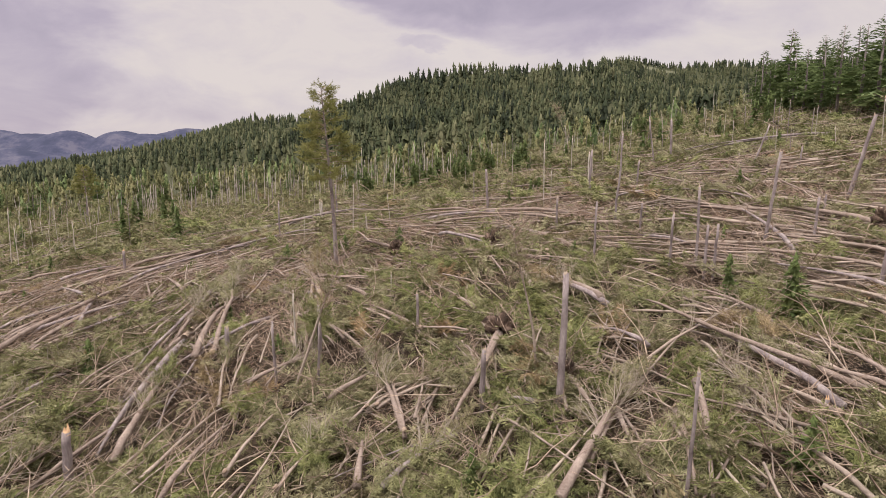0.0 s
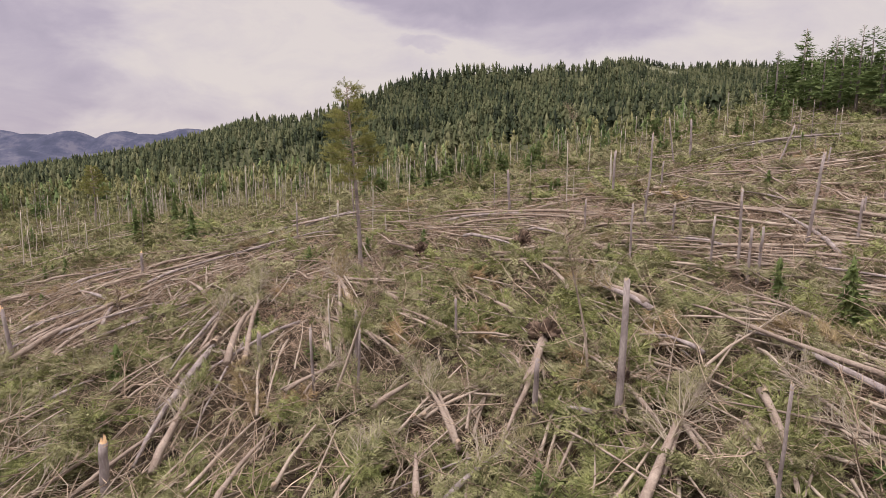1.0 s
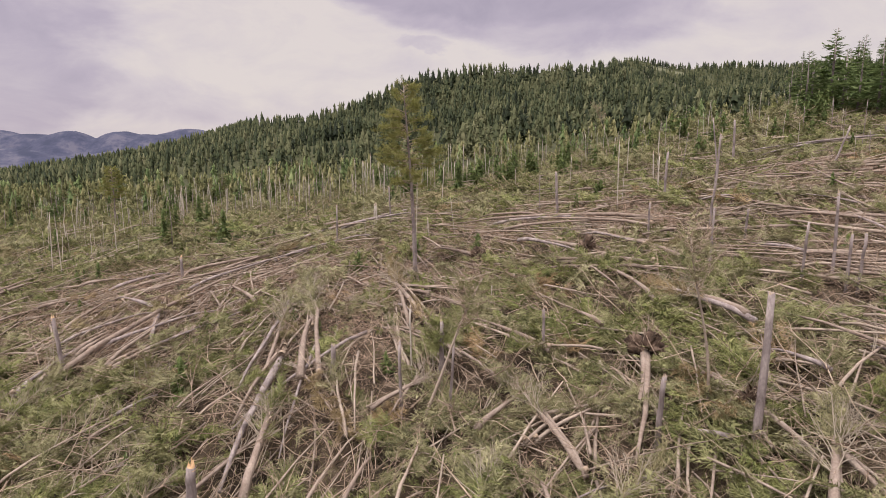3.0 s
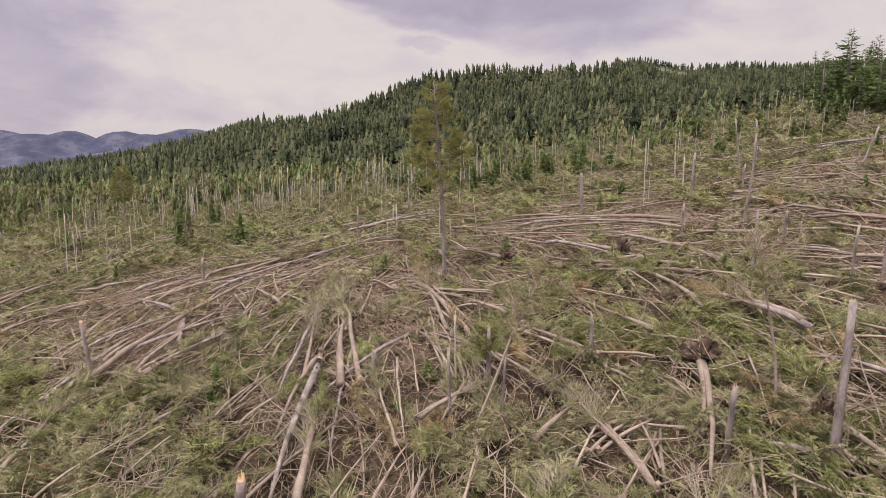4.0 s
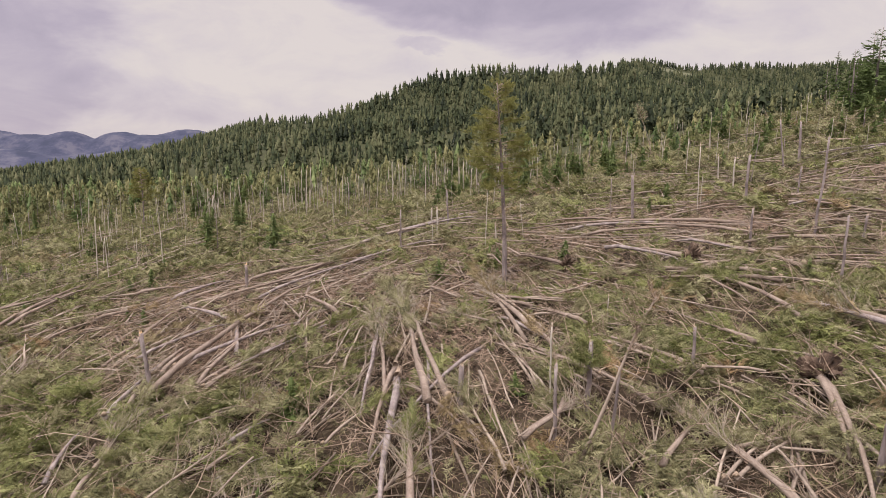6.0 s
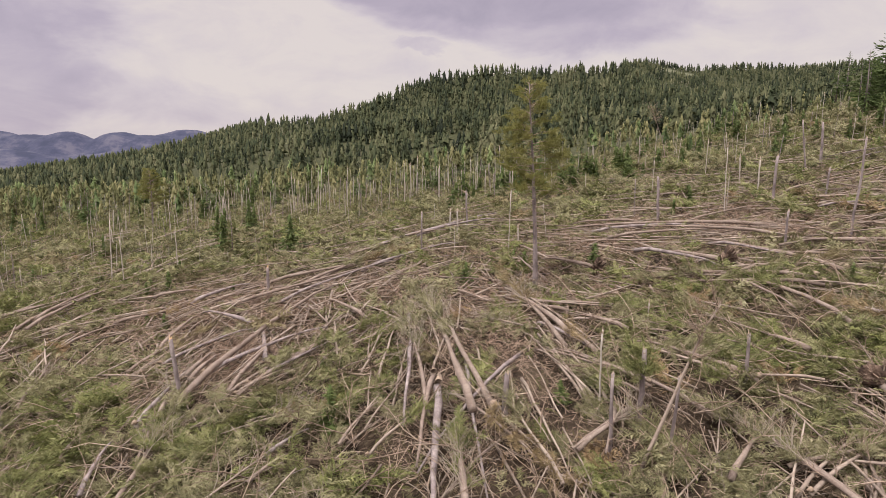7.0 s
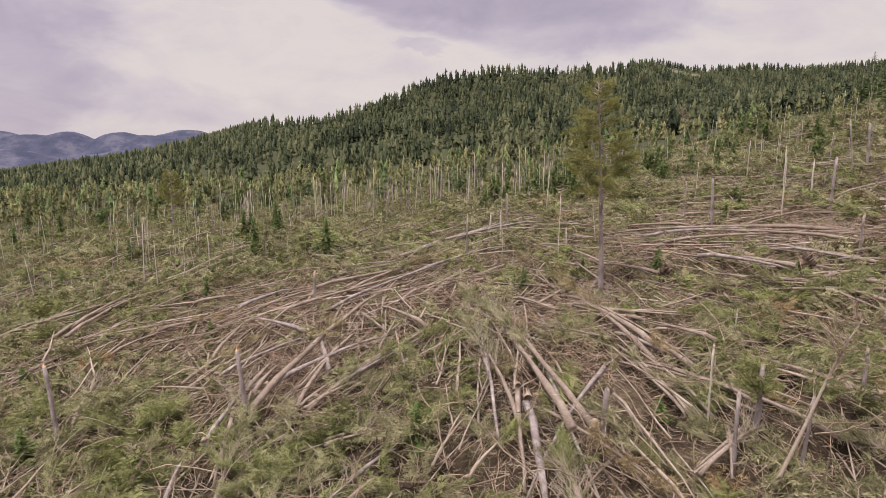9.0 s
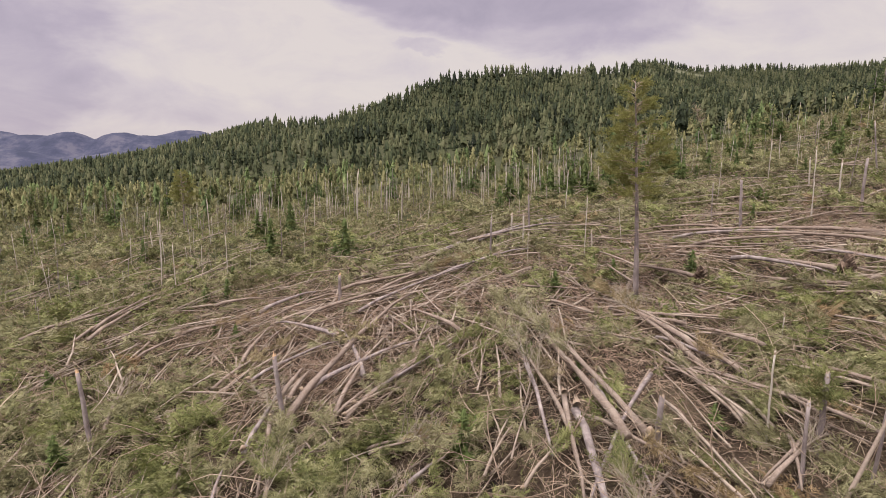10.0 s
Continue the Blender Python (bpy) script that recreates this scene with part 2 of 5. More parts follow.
def ground_z(x, y):
    """Height of the slope: it rises to the right and ahead, flattens, then climbs to a wooded hill and a ridge."""
    x, y = np.asarray(x, float), np.asarray(y, float)
    u = np.clip(x, -110, 100)
    d = 18 + softplus(y - 18, 4)
    d = 116 - softplus(116 - d, 6)
    near = -3.34 + 0.1655 * u + 0.1501 * d - 0.000175 * u * d + 0.000275 * u * u - 0.000648 * d * d + 0.08 * (x - u)
    crest = 430 + 2.6 * softplus(-x - 110, 20) + 125 * rise(x - 126, 9)
    top = 28.9 - 3.5 * rise(-x - 75, 22) + 7 * rise(-x - 230, 40) + 30 * rise(x + 47, 16) - 1.2 * np.exp(-((x - 25) / 32) ** 2) + 5 * np.exp(-((x - 112) / 20) ** 2) + 13 * rise(x - 128, 9) + 10 * np.exp(-((x - 158) / 26) ** 2) + 9 * rise(x - 230, 40) - 0.08 * softplus(-x - 350, 40)
    s = np.clip((y - 116) / (crest - 116), 0, 1)
    z = near + (top - near) * s ** (2.3 + 1.7 * rise(x + 40, 15))
    z = z - 0.32 * softplus(y - crest - 10, 15) - 0.08 * softplus(-y - 20, 20)
    z = z + 2.8 * np.exp(-((x - 72) / 32) ** 2 - ((y - 122) / 34) ** 2)
    far = np.clip((np.hypot(x, y) - 60) / 200, 0, 1)
    z = z + 0.25 * bumps(x, y, 5.0) + far * 2.0 * bumps(x, y, 45, 2.0)
    # a hollow under the lower slope
    z = z - 0.9 * np.exp(-((x + 17) / 5) ** 2 - ((y - 25) / 4) ** 2)
    return softplus(z + 170, 20) - 170


def mesh_of(name, verts, faces, mats, index=None, smooth=False):
    """One mesh from arrays of triangles and quads."""
    me = bpy.data.meshes.new(name)
    verts = np.asarray(verts, np.float32)
    faces = [np.asarray(f, np.int32) for f in faces if len(f)]
    loops = np.concatenate([f.ravel() for f in faces])
    sizes = np.concatenate([np.full(len(f), f.shape[1], np.int32) for f in faces])
    starts = np.concatenate([[0], np.cumsum(sizes)[:-1]]).astype(np.int32)
    me.vertices.add(len(verts))
    me.vertices.foreach_set("co", verts.ravel())
    me.loops.add(len(loops))
    me.loops.foreach_set("vertex_index", loops)
    me.polygons.add(len(sizes))
    me.polygons.foreach_set("loop_start", starts)
    for m in mats if isinstance(mats, (list, tuple)) else [mats]:
        me.materials.append(m)
    if smooth:
        me.polygons.foreach_set("use_smooth", np.ones(len(sizes), bool))
    if index is not None:
        me.polygons.foreach_set("material_index", np.asarray(index, np.int32))
    me.update(calc_edges=True)
    return me


class Soup:
    """Gathers pieces of geometry for one mesh."""

    def __init__(self):
        self.v, self.t, self.q, self.c, self.n = [], [], [], [], 0

    def add(self, v, tris=(), quads=(), tone=0.5):
        self.v.append(np.asarray(v, float))
        self.c.append(np.broadcast_to(np.asarray(tone, np.float32), (len(v),)))
        if len(tris):
            self.t.append(np.asarray(tris) + self.n)
        if len(quads):
            self.q.append(np.asarray(quads) + self.n)
        self.n += len(v)

    def arrays(self):
        v = np.concatenate(self.v)
        t = np.concatenate(self.t) if self.t else np.zeros((0, 3), int)
        q = np.concatenate(self.q) if self.q else np.zeros((0, 4), int)
        return v, t, q

    def mesh(self, name, mat, smooth=False):
        v, t, q = self.arrays()
        me = mesh_of(name, v, [t, q], mat, smooth=smooth)
        me.attributes.new("tone", "FLOAT", "POINT").data.foreach_set("value", np.concatenate(self.c).astype(np.float32))
        return me


def tube(path, radii, sides=6, cap=True, ragged=0.0, rng=None):
    """A bent, tapered limb: vertices, triangles, quads."""
    p = np.asarray(path, float)
    r = np.asarray(radii, float)
    d = np.gradient(p, axis=0)
    d /= np.linalg.norm(d, axis=1)[:, None] + 1e-9
    up = np.array([0.0, 0, 1]) if abs(d[0][2]) < 0.8 else np.array([1.0, 0, 0])
    a = np.cross(d, up)
    a /= np.linalg.norm(a, axis=1)[:, None] + 1e-9
    b = np.cross(d, a)
    ang = np.arange(sides) * 2 * np.pi / sides
    ring = np.cos(ang)[None, :, None] * a[:, None] + np.sin(ang)[None, :, None] * b[:, None]
    rr = np.repeat(r[:, None], sides, 1)
    if rng is not None:
        rr = rr * rng.uniform(0.9, 1.1, rr.shape)
    v = (p[:, None] + ring * rr[:, :, None])
    if ragged and rng is not None:
        v[-1] += d[-1] * rng.uniform(0, ragged, sides)[:, None]
    v = v.reshape(-1, 3)
    k = len(p)
    i = np.arange(k - 1)[:, None] * sides + np.arange(sides)[None]
    j = np.arange(k - 1)[:, None] * sides + (np.arange(sides)[None] + 1) % sides
    q = np.stack([i, j, j + sides, i + sides], -1).reshape(-1, 4)
    tris = []
    if cap:
        v = np.vstack([v, p[0] , p[-1] - d[-1] * ragged * 0.3])
        c0, c1 = len(v) - 2, len(v) - 1
        s = np.arange(sides)
        tris = np.vstack([np.stack([np.full(sides, c0), (s + 1) % sides, s], 1), np.stack([np.full(sides, c1), s + (k - 1) * sides, (s + 1) % sides + (k - 1) * sides], 1)])
    return v, tris, q


def stamp(soup, template, spots, turns, sizes, tones=None):
    """Adds the template at every spot, with a 3 x 3 turn, a size and a tone each."""
    v, t, q = template
    n, k = len(spots), len(v)
    if not n:
        return
    w = np.einsum("nij,kj->nki", np.asarray(turns) * np.asarray(sizes)[:, None, None], v) + np.asarray(spots)[:, None]
    off = (np.arange(n) * k)[:, None, None]
    soup.add(w.reshape(-1, 3), (np.asarray(t)[None] + off).reshape(-1, 3) if len(t) else (), (np.asarray(q)[None] + off).reshape(-1, 4) if len(q) else (), 0.5 if tones is None else np.repeat(tones, k))


def turns_of(yaw, pitch, roll):
    """Matrices that roll about x, then raise x by pitch, then turn by yaw about z."""
    yaw, pitch, roll = np.broadcast_arrays(np.asarray(yaw, float), pitch, roll)
    cy, sy, cp, sp, cr, sr = np.cos(yaw), np.sin(yaw), np.cos(pitch), np.sin(pitch), np.cos(roll), np.sin(roll)
    o, e = np.zeros_like(cy), np.ones_like(cy)
    mat = lambda *a: np.stack(a, -1).reshape(*cy.shape, 3, 3)
    return mat(cy, -sy, o, sy, cy, o, o, o, e) @ mat(cp, o, -sp, o, e, o, sp, o, cp) @ mat(e, o, o, o, cr, -sr, o, sr, cr)


def part(name, me, parent, label=""):
    ob = new(name, me)
    ob.parent = parent
    return tagged(ob, label) if label else ob


# ---- ground ----
def spread(lo, hi, n, core, centre=0.0):
    """Grid lines that are close about the centre and far apart outside."""
    a, b = np.arcsinh((lo - centre) / core), np.arcsinh((hi - centre) / core)
    return centre + core * np.sinh(np.linspace(a, b, n))


gx, gy = spread(-4600, 4600, 270, 60, -10), spread(-600, 4900, 270, 60, 55)
X, Y = np.meshgrid(gx, gy)
V = np.stack([X, Y, ground_z(X, Y)], -1).reshape(-1, 3)
I = (np.arange(len(gy) - 1)[:, None] * len(gx) + np.arange(len(gx) - 1)[None]).ravel()
ground = new("ground", mesh_of("ground", V, [np.stack([I, I + 1, I + 1 + len(gx), I + len(gx)], 1)], M_GROUND, smooth=True))
tagged(ground, "brown forest floor with green undergrowth on a slope", "ground", kind="structure")

# far mountains across the valley
mx, my = np.linspace(-4300, 1200, 240), np.linspace(3300, 4700, 60)
X, Y = np.meshgrid(mx, my)
Z = -200 + 0 * X
for cx, cy, h, w in ((-3050, 4200, 272, 260), (-2440, 4100, 258, 150), (-2110, 4150, 252, 170), (-1740, 4250, 272, 230), (-1350, 4200, 262, 260), (-800, 4250, 240, 400), (-2750, 4150, 238, 500), (-1900, 4150, 240, 600), (-2700, 3700, 150, 500), (-1700, 3650, 140, 600)):
    Z = np.maximum(Z, -200 + (h + 15) * np.exp(-np.abs((X - cx) / w) ** 2.0 * (0.2 if h > 245 else 0.5) - ((Y - cy) / 330) ** 2))
Z = Z + 6 * bumps(X, Y, 60, 1.0) + 9 * bumps(X, Y, 150, 3.0)
I = (np.arange(len(my) - 1)[:, None] * len(mx) + np.arange(len(mx) - 1)[None]).ravel()
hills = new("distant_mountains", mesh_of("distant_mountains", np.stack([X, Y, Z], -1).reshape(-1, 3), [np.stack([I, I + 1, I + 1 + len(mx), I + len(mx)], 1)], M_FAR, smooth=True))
tagged(hills, "wooded mountains across the valley, blue haze painted into their colour", "mountains", kind="structure")


# ---- trees ----
def blade(s, p, tip, side, w):
    """A needle-clad twig: a thin kite of two triangles, folded along the middle."""
    p, tip = np.asarray(p), np.asarray(tip)
    m = p * 0.55 + tip * 0.45
    s.add([p, m + side * w, tip, m - side * w], [[0, 1, 2], [0, 2, 3]])


def fir_template(seed, tiers, points, width=0.2, bare=0.1, loose=0):
    """A conifer one metre high: drooping jagged tiers of boughs, with some loose boughs between."""
    g = np.random.default_rng(seed)
    s = Soup()
    lean = g.normal(0, 0.012, 2)
    for i in range(tiers):
        f = (i + g.uniform(-0.25, 0.25)) / tiers
        f = max(f, 0)
        low = bare + (1 - bare) * f
        tall = (1 - bare) * (1.7 / tiers) * g.uniform(0.8, 1.2)
        reach = width * (1 - f) ** 0.75 * min(1, 0.7 + 1.5 * f) * g.uniform(0.75, 1.2) + 0.012
        a = np.arange(2 * points) * np.pi / points + g.uniform(0, 6.28)
        a = a + g.normal(0, 0.12, len(a))
        q = reach * np.where(np.arange(2 * points) % 2, 0.45, 1.0) * g.uniform(0.65, 1.2, len(a))
        z = low - 0.35 * q * np.where(np.arange(2 * points) % 2, 0.0, 1.0) + g.normal(0, 0.01, len(a))
        off = g.normal(0, 0.1 * reach, 2) + lean * f
        ring = np.stack([q * np.cos(a) + off[0], q * np.sin(a) + off[1], z], 1)
        v = np.vstack([ring, [[lean[0] * f, lean[1] * f, min(low + tall, 1.0)]]])
        k = np.arange(2 * points)
        s.add(v, np.stack([k, (k + 1) % (2 * points), np.full(2 * points, 2 * points)], 1))
    for i in range(loose):
        f = g.uniform(0, 0.9)
        a = g.uniform(0, 6.28)
        l = (width * (1 - f) ** 0.75 + 0.02) * g.uniform(0.8, 1.4)
        d, o = np.array([np.cos(a), np.sin(a), 0]), np.array([-np.sin(a), np.cos(a), 0])
        p = np.array([0, 0, bare + (1 - bare) * f])
        blade(s, p, p + d * l + [0, 0, g.uniform(-0.6, 0.25) * l], o, g.uniform(0.14, 0.26) * l)
    s.add([[0.012, 0, 0], [-0.007, 0.01, 0], [-0.007, -0.01, 0], [lean[0], lean[1], 1.0]], [[0, 1, 3], [1, 2, 3], [2, 0, 3]])
    return s.arrays()


def airy_template(seed, boughs, twigs, width, clear=0.05):
    """A conifer one metre high with an uneven crown of single boughs."""
    g = np.random.default_rng(seed)
    s = Soup()
    lobe = g.uniform(0, 6.28, 3)
    lean = g.normal(0, 0.02, 2)
    s.add(*fir_template(seed, 3 + twigs, 5, 0.8 * width, clear + 0.02))
    for i in range(boughs):
        f = min(max((i + g.uniform(-0.5, 0.5)) / boughs, 0), 1)
        a = i * 2.4 + g.normal(0, 0.5)
        side = 1 + 0.3 * np.sin(a + lobe[0] + 4 * f) + 0.2 * np.sin(8 * f + lobe[1]) + 0.12 * np.sin(19 * f + lobe[2])
        reach = (width * (1 - f) ** 0.65 * min(1, 0.55 + 2.2 * f) * side + 0.03) * g.uniform(0.65, 1.15)
        p = np.array([lean[0] * f, lean[1] * f, clear + (0.97 - clear) * f])
        d = np.array([np.cos(a), np.sin(a), -0.25 + 1.0 * f * f + g.normal(0, 0.15)])
        o = np.array([-np.sin(a), np.cos(a), g.normal(0, 0.5)])
        blade(s, p, p + d * reach, o, 0.20 * reach)
        for k in range(twigs):
            b = p + d * reach * g.uniform(0.2, 0.6)
            e = d * 0.8 + o * g.choice([-1, 1]) * g.uniform(0.4, 0.9) + [0, 0, g.uniform(-0.4, 0.3)]
            l = reach * g.uniform(0.4, 0.7)
            blade(s, b, b + e * l, np.array([0.3 * o[0], 0.3 * o[1], 1.0]) if k % 2 else np.cross(e, [0, 0, 1.0]), 0.24 * l)
    s.add([[0.012, 0, 0], [-0.007, 0.01, 0], [-0.007, -0.01, 0], [lean[0], lean[1], 1.02]], [[0, 1, 3], [1, 2, 3], [2, 0, 3]])
    return s.arrays()


def wood_mass(name, rng, xs, ys, heights, templates, needles, label):
    s = Soup()
    near = ys < 235
    half = len(templates) // 2
    pick = np.where(near, 0, half) + rng.integers(0, half, len(xs))
    for k, tp in enumerate(templates):
        w = pick == k
        n = int(w.sum())
        stamp(s, tp, np.stack([xs[w], ys[w], ground_z(xs[w], ys[w]) - 0.3], 1), turns_of(rng.uniform(0, 6.28, n), rng.normal(0, 0.03, n), rng.normal(0, 0.03, n)), heights[w], np.clip(0.5 + 0.22 * bumps(xs[w], ys[w], 13, 6.0) + rng.normal(0, 0.2, n), 0, 1))
    return tagged(new(name, s.mesh(name, needles)), label, "forest", kind="stuff")


# ---- boughs, twigs and sticks ----
def spray_template(seed, pairs, width, side_twigs=2, droop=0.16):
    """A flat, drooping conifer bough one metre long along x: needle-clad twigs in pairs, each with smaller ones."""
    g = np.random.default_rng(seed)
    s = Soup()
    sway = g.uniform(-0.12, 0.12)
    bend = lambda f: np.array([f, sway * np.sin(2.6 * f), 0.12 * np.sin(2.6 * f) - droop * f * f])
    v, tris = [], []

    def sliver(p, tip, side, w):
        k = len(v)
        v.extend([p - side * w, p + side * w, tip])
        tris.append([k, k + 1, k + 2])

    sliver(bend(0.0), bend(0.55), np.array([0, 0.7, 0.7]), 0.012)
    for i in range(pairs):
        f = 0.12 + 0.86 * i / pairs
        for sgn in (-1, 1):
            l = (0.44 * (1 - 0.72 * f) + 0.06) * g.uniform(0.65, 1.25)
            a = sgn * g.uniform(0.5, 1.0)
            d = np.array([np.cos(a), np.sin(a), g.uniform(-0.45, 0.15)])
            side = np.array([-np.sin(a), np.cos(a), g.uniform(-0.7, 0.7)])
            p = bend(f)
            sliver(p, p + d * l - np.array([0, 0, 0.22 * l]), side, width * g.uniform(0.8, 1.3))
            for k in range(side_twigs):
                q = p + d * l * g.uniform(0.15, 0.7)
                out = d + side * g.choice([-1, 1]) * g.uniform(0.5, 0.9) + np.array([0, 0, g.uniform(-0.4, 0.3)])
                sliver(q, q + out * l * g.uniform(0.25, 0.45), np.cross(out, g.normal(0, 1, 3)) * 0.8, width)
    tip = bend(0.95)
    sliver(tip, tip + np.array([0.18, 0, -0.06]), np.array([0, 1.0, 0.2]), width)
    s.add(np.array(v), tris)
    return s.arrays()


def twig_template(seed, forks=5, r=0.012):
    """A bare, forked branch one metre long along x."""
    g = np.random.default_rng(seed)
    s = Soup()
    bend = lambda f: np.array([f, 0.17 * np.sin(3.0 * f + seed) - 0.17 * np.sin(seed) + 0.03 * np.sin(11 * f + seed), 0.16 * np.sin(2.6 * f + 2 * seed) - 0.16 * np.sin(2 * seed)])
    s.add(*tube([bend(f) for f in (0, 0.25, 0.5, 0.75, 1)], [r, r * 0.85, r * 0.65, r * 0.45, r * 0.2], 3, cap=False))
    for i in range(forks):
        f = g.uniform(0.2, 0.9)
        a, e, l = g.choice([-1, 1]) * g.uniform(0.4, 1.1), g.uniform(-0.3, 0.8), g.uniform(0.25, 0.6) * (1.15 - f)
        p = bend(f)
        d = np.array([np.cos(a) * np.cos(e), np.sin(a) * np.cos(e), np.sin(e)])
        s.add(*tube([p, p + d * l * 0.5, p + d * l + np.array([0.05, 0, 0.06]) * l], [r * 0.55, r * 0.4, r * 0.12], 3, cap=False))
    return s.arrays()


SPRAYS = [spray_template(k, 12, 0.012) for k in range(8)]
SPARSE = [spray_template(20 + k, 7, 0.026, side_twigs=1) for k in range(6)]
TWIGS = [twig_template(k, forks=3, r=0.010) for k in range(6)]
STICKS = []
for k in range(6):
    shape = Soup()
    f = np.linspace(0, 1, 6)
    wob = np.random.default_rng(90 + k)
    shape.add(*tube(np.stack([f, 0.03 * np.sin(3.1 * f + k) + wob.normal(0, 0.004, 6), 0.015 * np.sin(4 * f + 2 * k)], 1), (0.0065 + 0.0012 * k) * (1 - 0.55 * f), 5))
    STICKS.append(shape.arrays())


def mesh_from(template, name, mat):
    return mesh_of(name, template[0], [template[1], template[2]], mat)


def fan_template(seed, r=0.013):
    """A long bare bough, one metre along x, that sweeps up in a smooth curve and forks near its tip."""
    g = np.random.default_rng(seed)
    s = Soup()
    up, aside = g.uniform(0.15, 0.4), g.uniform(-0.15, 0.15)
    at = lambda f: np.array([f, aside * f * f + 0.015 * np.sin(9 * f + seed), up * f * f])
    s.add(*tube([at(f) for f in (0, 0.3, 0.6, 1)], [r, 0.8 * r, 0.55 * r, 0.2 * r], 3, cap=False))
    for k in range(5):
        f = g.uniform(0.25, 0.9)
        p, l, a = at(f), (1.1 - f) * g.uniform(0.3, 0.6), g.choice([-1, 1]) * g.uniform(0.3, 0.7)
        d = np.array([np.cos(a), np.sin(a), g.uniform(0, 0.6)])
        s.add(*tube([p, p + d * l * 0.5, p + d * l + [0, 0, 0.08 * l]], [0.5 * r, 0.38 * r, 0.12 * r], 3, cap=False))
    return s.arrays()


M_FAN = material("dry_grey_boughs", [(0.2, (0.186, 0.152, 0.122)), (0.5, (0.323, 0.271, 0.217)), (0.8, (0.470, 0.408, 0.334))], scale=0.5, fine=6.0, island=0.4, bump=0)
FAN_MESHES = [mesh_from(fan_template(130 + k), "branch", M_FAN) for k in range(8)]
TWIG_MESHES = [mesh_from(twig_template(60 + k, forks=7, r=0.016), "branch", M_BARE) for k in range(8)]


def scatter(soup, templates, rng, p, yaw, pitch, roll, size, tones=None):
    pick = rng.integers(0, len(templates), len(p))
    for k, tp in enumerate(templates):
        w = pick == k
        stamp(soup, tp, p[w], turns_of(yaw[w], pitch[w], roll[w]), size[w], None if tones is None else tones[w])


# ---- fallen and broken trees ----
stems = []  # the placed trunks, from end to end
lie = []  # where trees lie, and which way: x, y, yaw
fell = np.random.default_rng(5)


def root_plate(r, rng):
    """A torn-up disc of earth with many roots, about the butt of a trunk that lies along x."""
    s = Soup()
    ring, n = [], 22
    for x, f in ((-0.22, 0.25), (-0.25, 0.6), (-0.12, 0.9), (0.02, 1.0), (0.14, 0.7), (0.28, 0.25)):
        a = np.arange(n) * 2 * np.pi / n
        q = r * f * rng.uniform(0.55, 1.35, n)
        ring.append(np.stack([x * r + rng.normal(0, 0.10 * r, n), q * np.cos(a), q * np.sin(a)], 1))
    v = np.vstack(ring)
    i = (np.arange(5)[:, None] * n + np.arange(n)[None]).ravel()
    j = (np.arange(5)[:, None] * n + (np.arange(n)[None] + 1) % n).ravel()
    s.add(v, [[0, k + 1, k] for k in range(1, n - 1)], np.stack([i, j, j + n, i + n], 1))
    roots = Soup()
    for k in range(30):
        a, l = rng.uniform(0, 6.28), r * rng.uniform(0.4, 1.2)
        d = np.array([rng.uniform(-1.0, 0.3), np.cos(a) + rng.normal(0, 0.4), np.sin(a) + rng.normal(0, 0.4)])
        p = r * rng.uniform(0.2, 0.8) * np.array([-0.1, np.cos(a), np.sin(a)])
        roots.add(*tube([p, p + d * l * 0.4 + rng.normal(0, 0.08 * r, 3), p + d * l * 0.75 + rng.normal(0, 0.12 * r, 3), p + d * l + rng.normal(0, 0.2 * r, 3)], [0.05 * r, 0.035 * r, 0.02 * r, 0.006 * r], 4, cap=False))
    return s.mesh("root_plate", M_ROOT), roots.mesh("root_tangle", M_BARE)


def splinters(r, rng, n=7, length=0.5, mat=M_TORN):
    """A jagged crown of torn wood that stands along x from a broken end."""
    k = 2 * n
    a = np.arange(k) * 2 * np.pi / k
    tall = np.where(np.arange(k) % 2, 0.12, 1.0) * rng.uniform(0.25, 1.0, k) * length * (0.6 + 0.4 * np.sin(a + rng.uniform(0, 6.28)))
    inner = np.where(np.arange(k) % 2, 0.85, 0.7) * rng.uniform(0.85, 1.05, k) * r
    low = np.stack([np.full(k, -0.12), r * np.cos(a), r * np.sin(a)], 1)
    high = np.stack([tall, inner * np.cos(a), inner * np.sin(a)], 1)
    v = np.vstack([low, high, [[0.02 * length, 0, 0]]])
    i = np.arange(k)
    j = (i + 1) % k
    s = Soup()
    s.add(v, np.stack([i + k, j + k, np.full(k, 2 * k)], 1), np.stack([i, j, j + k, i + k], 1))
    return s.mesh("broken_end", mat)


FALLEN_LABELS = {
    "plain": "weathered fallen conifer trunk lying among torn boughs",
    "branched": "fallen conifer trunk with bare forked branches",
    "rooted": "uprooted fallen tree with its earthy root plate",
    "bowed": "slender pale fallen trunk bowed across the debris",
    "splintered": "snapped trunk with a pale splintered end",
}


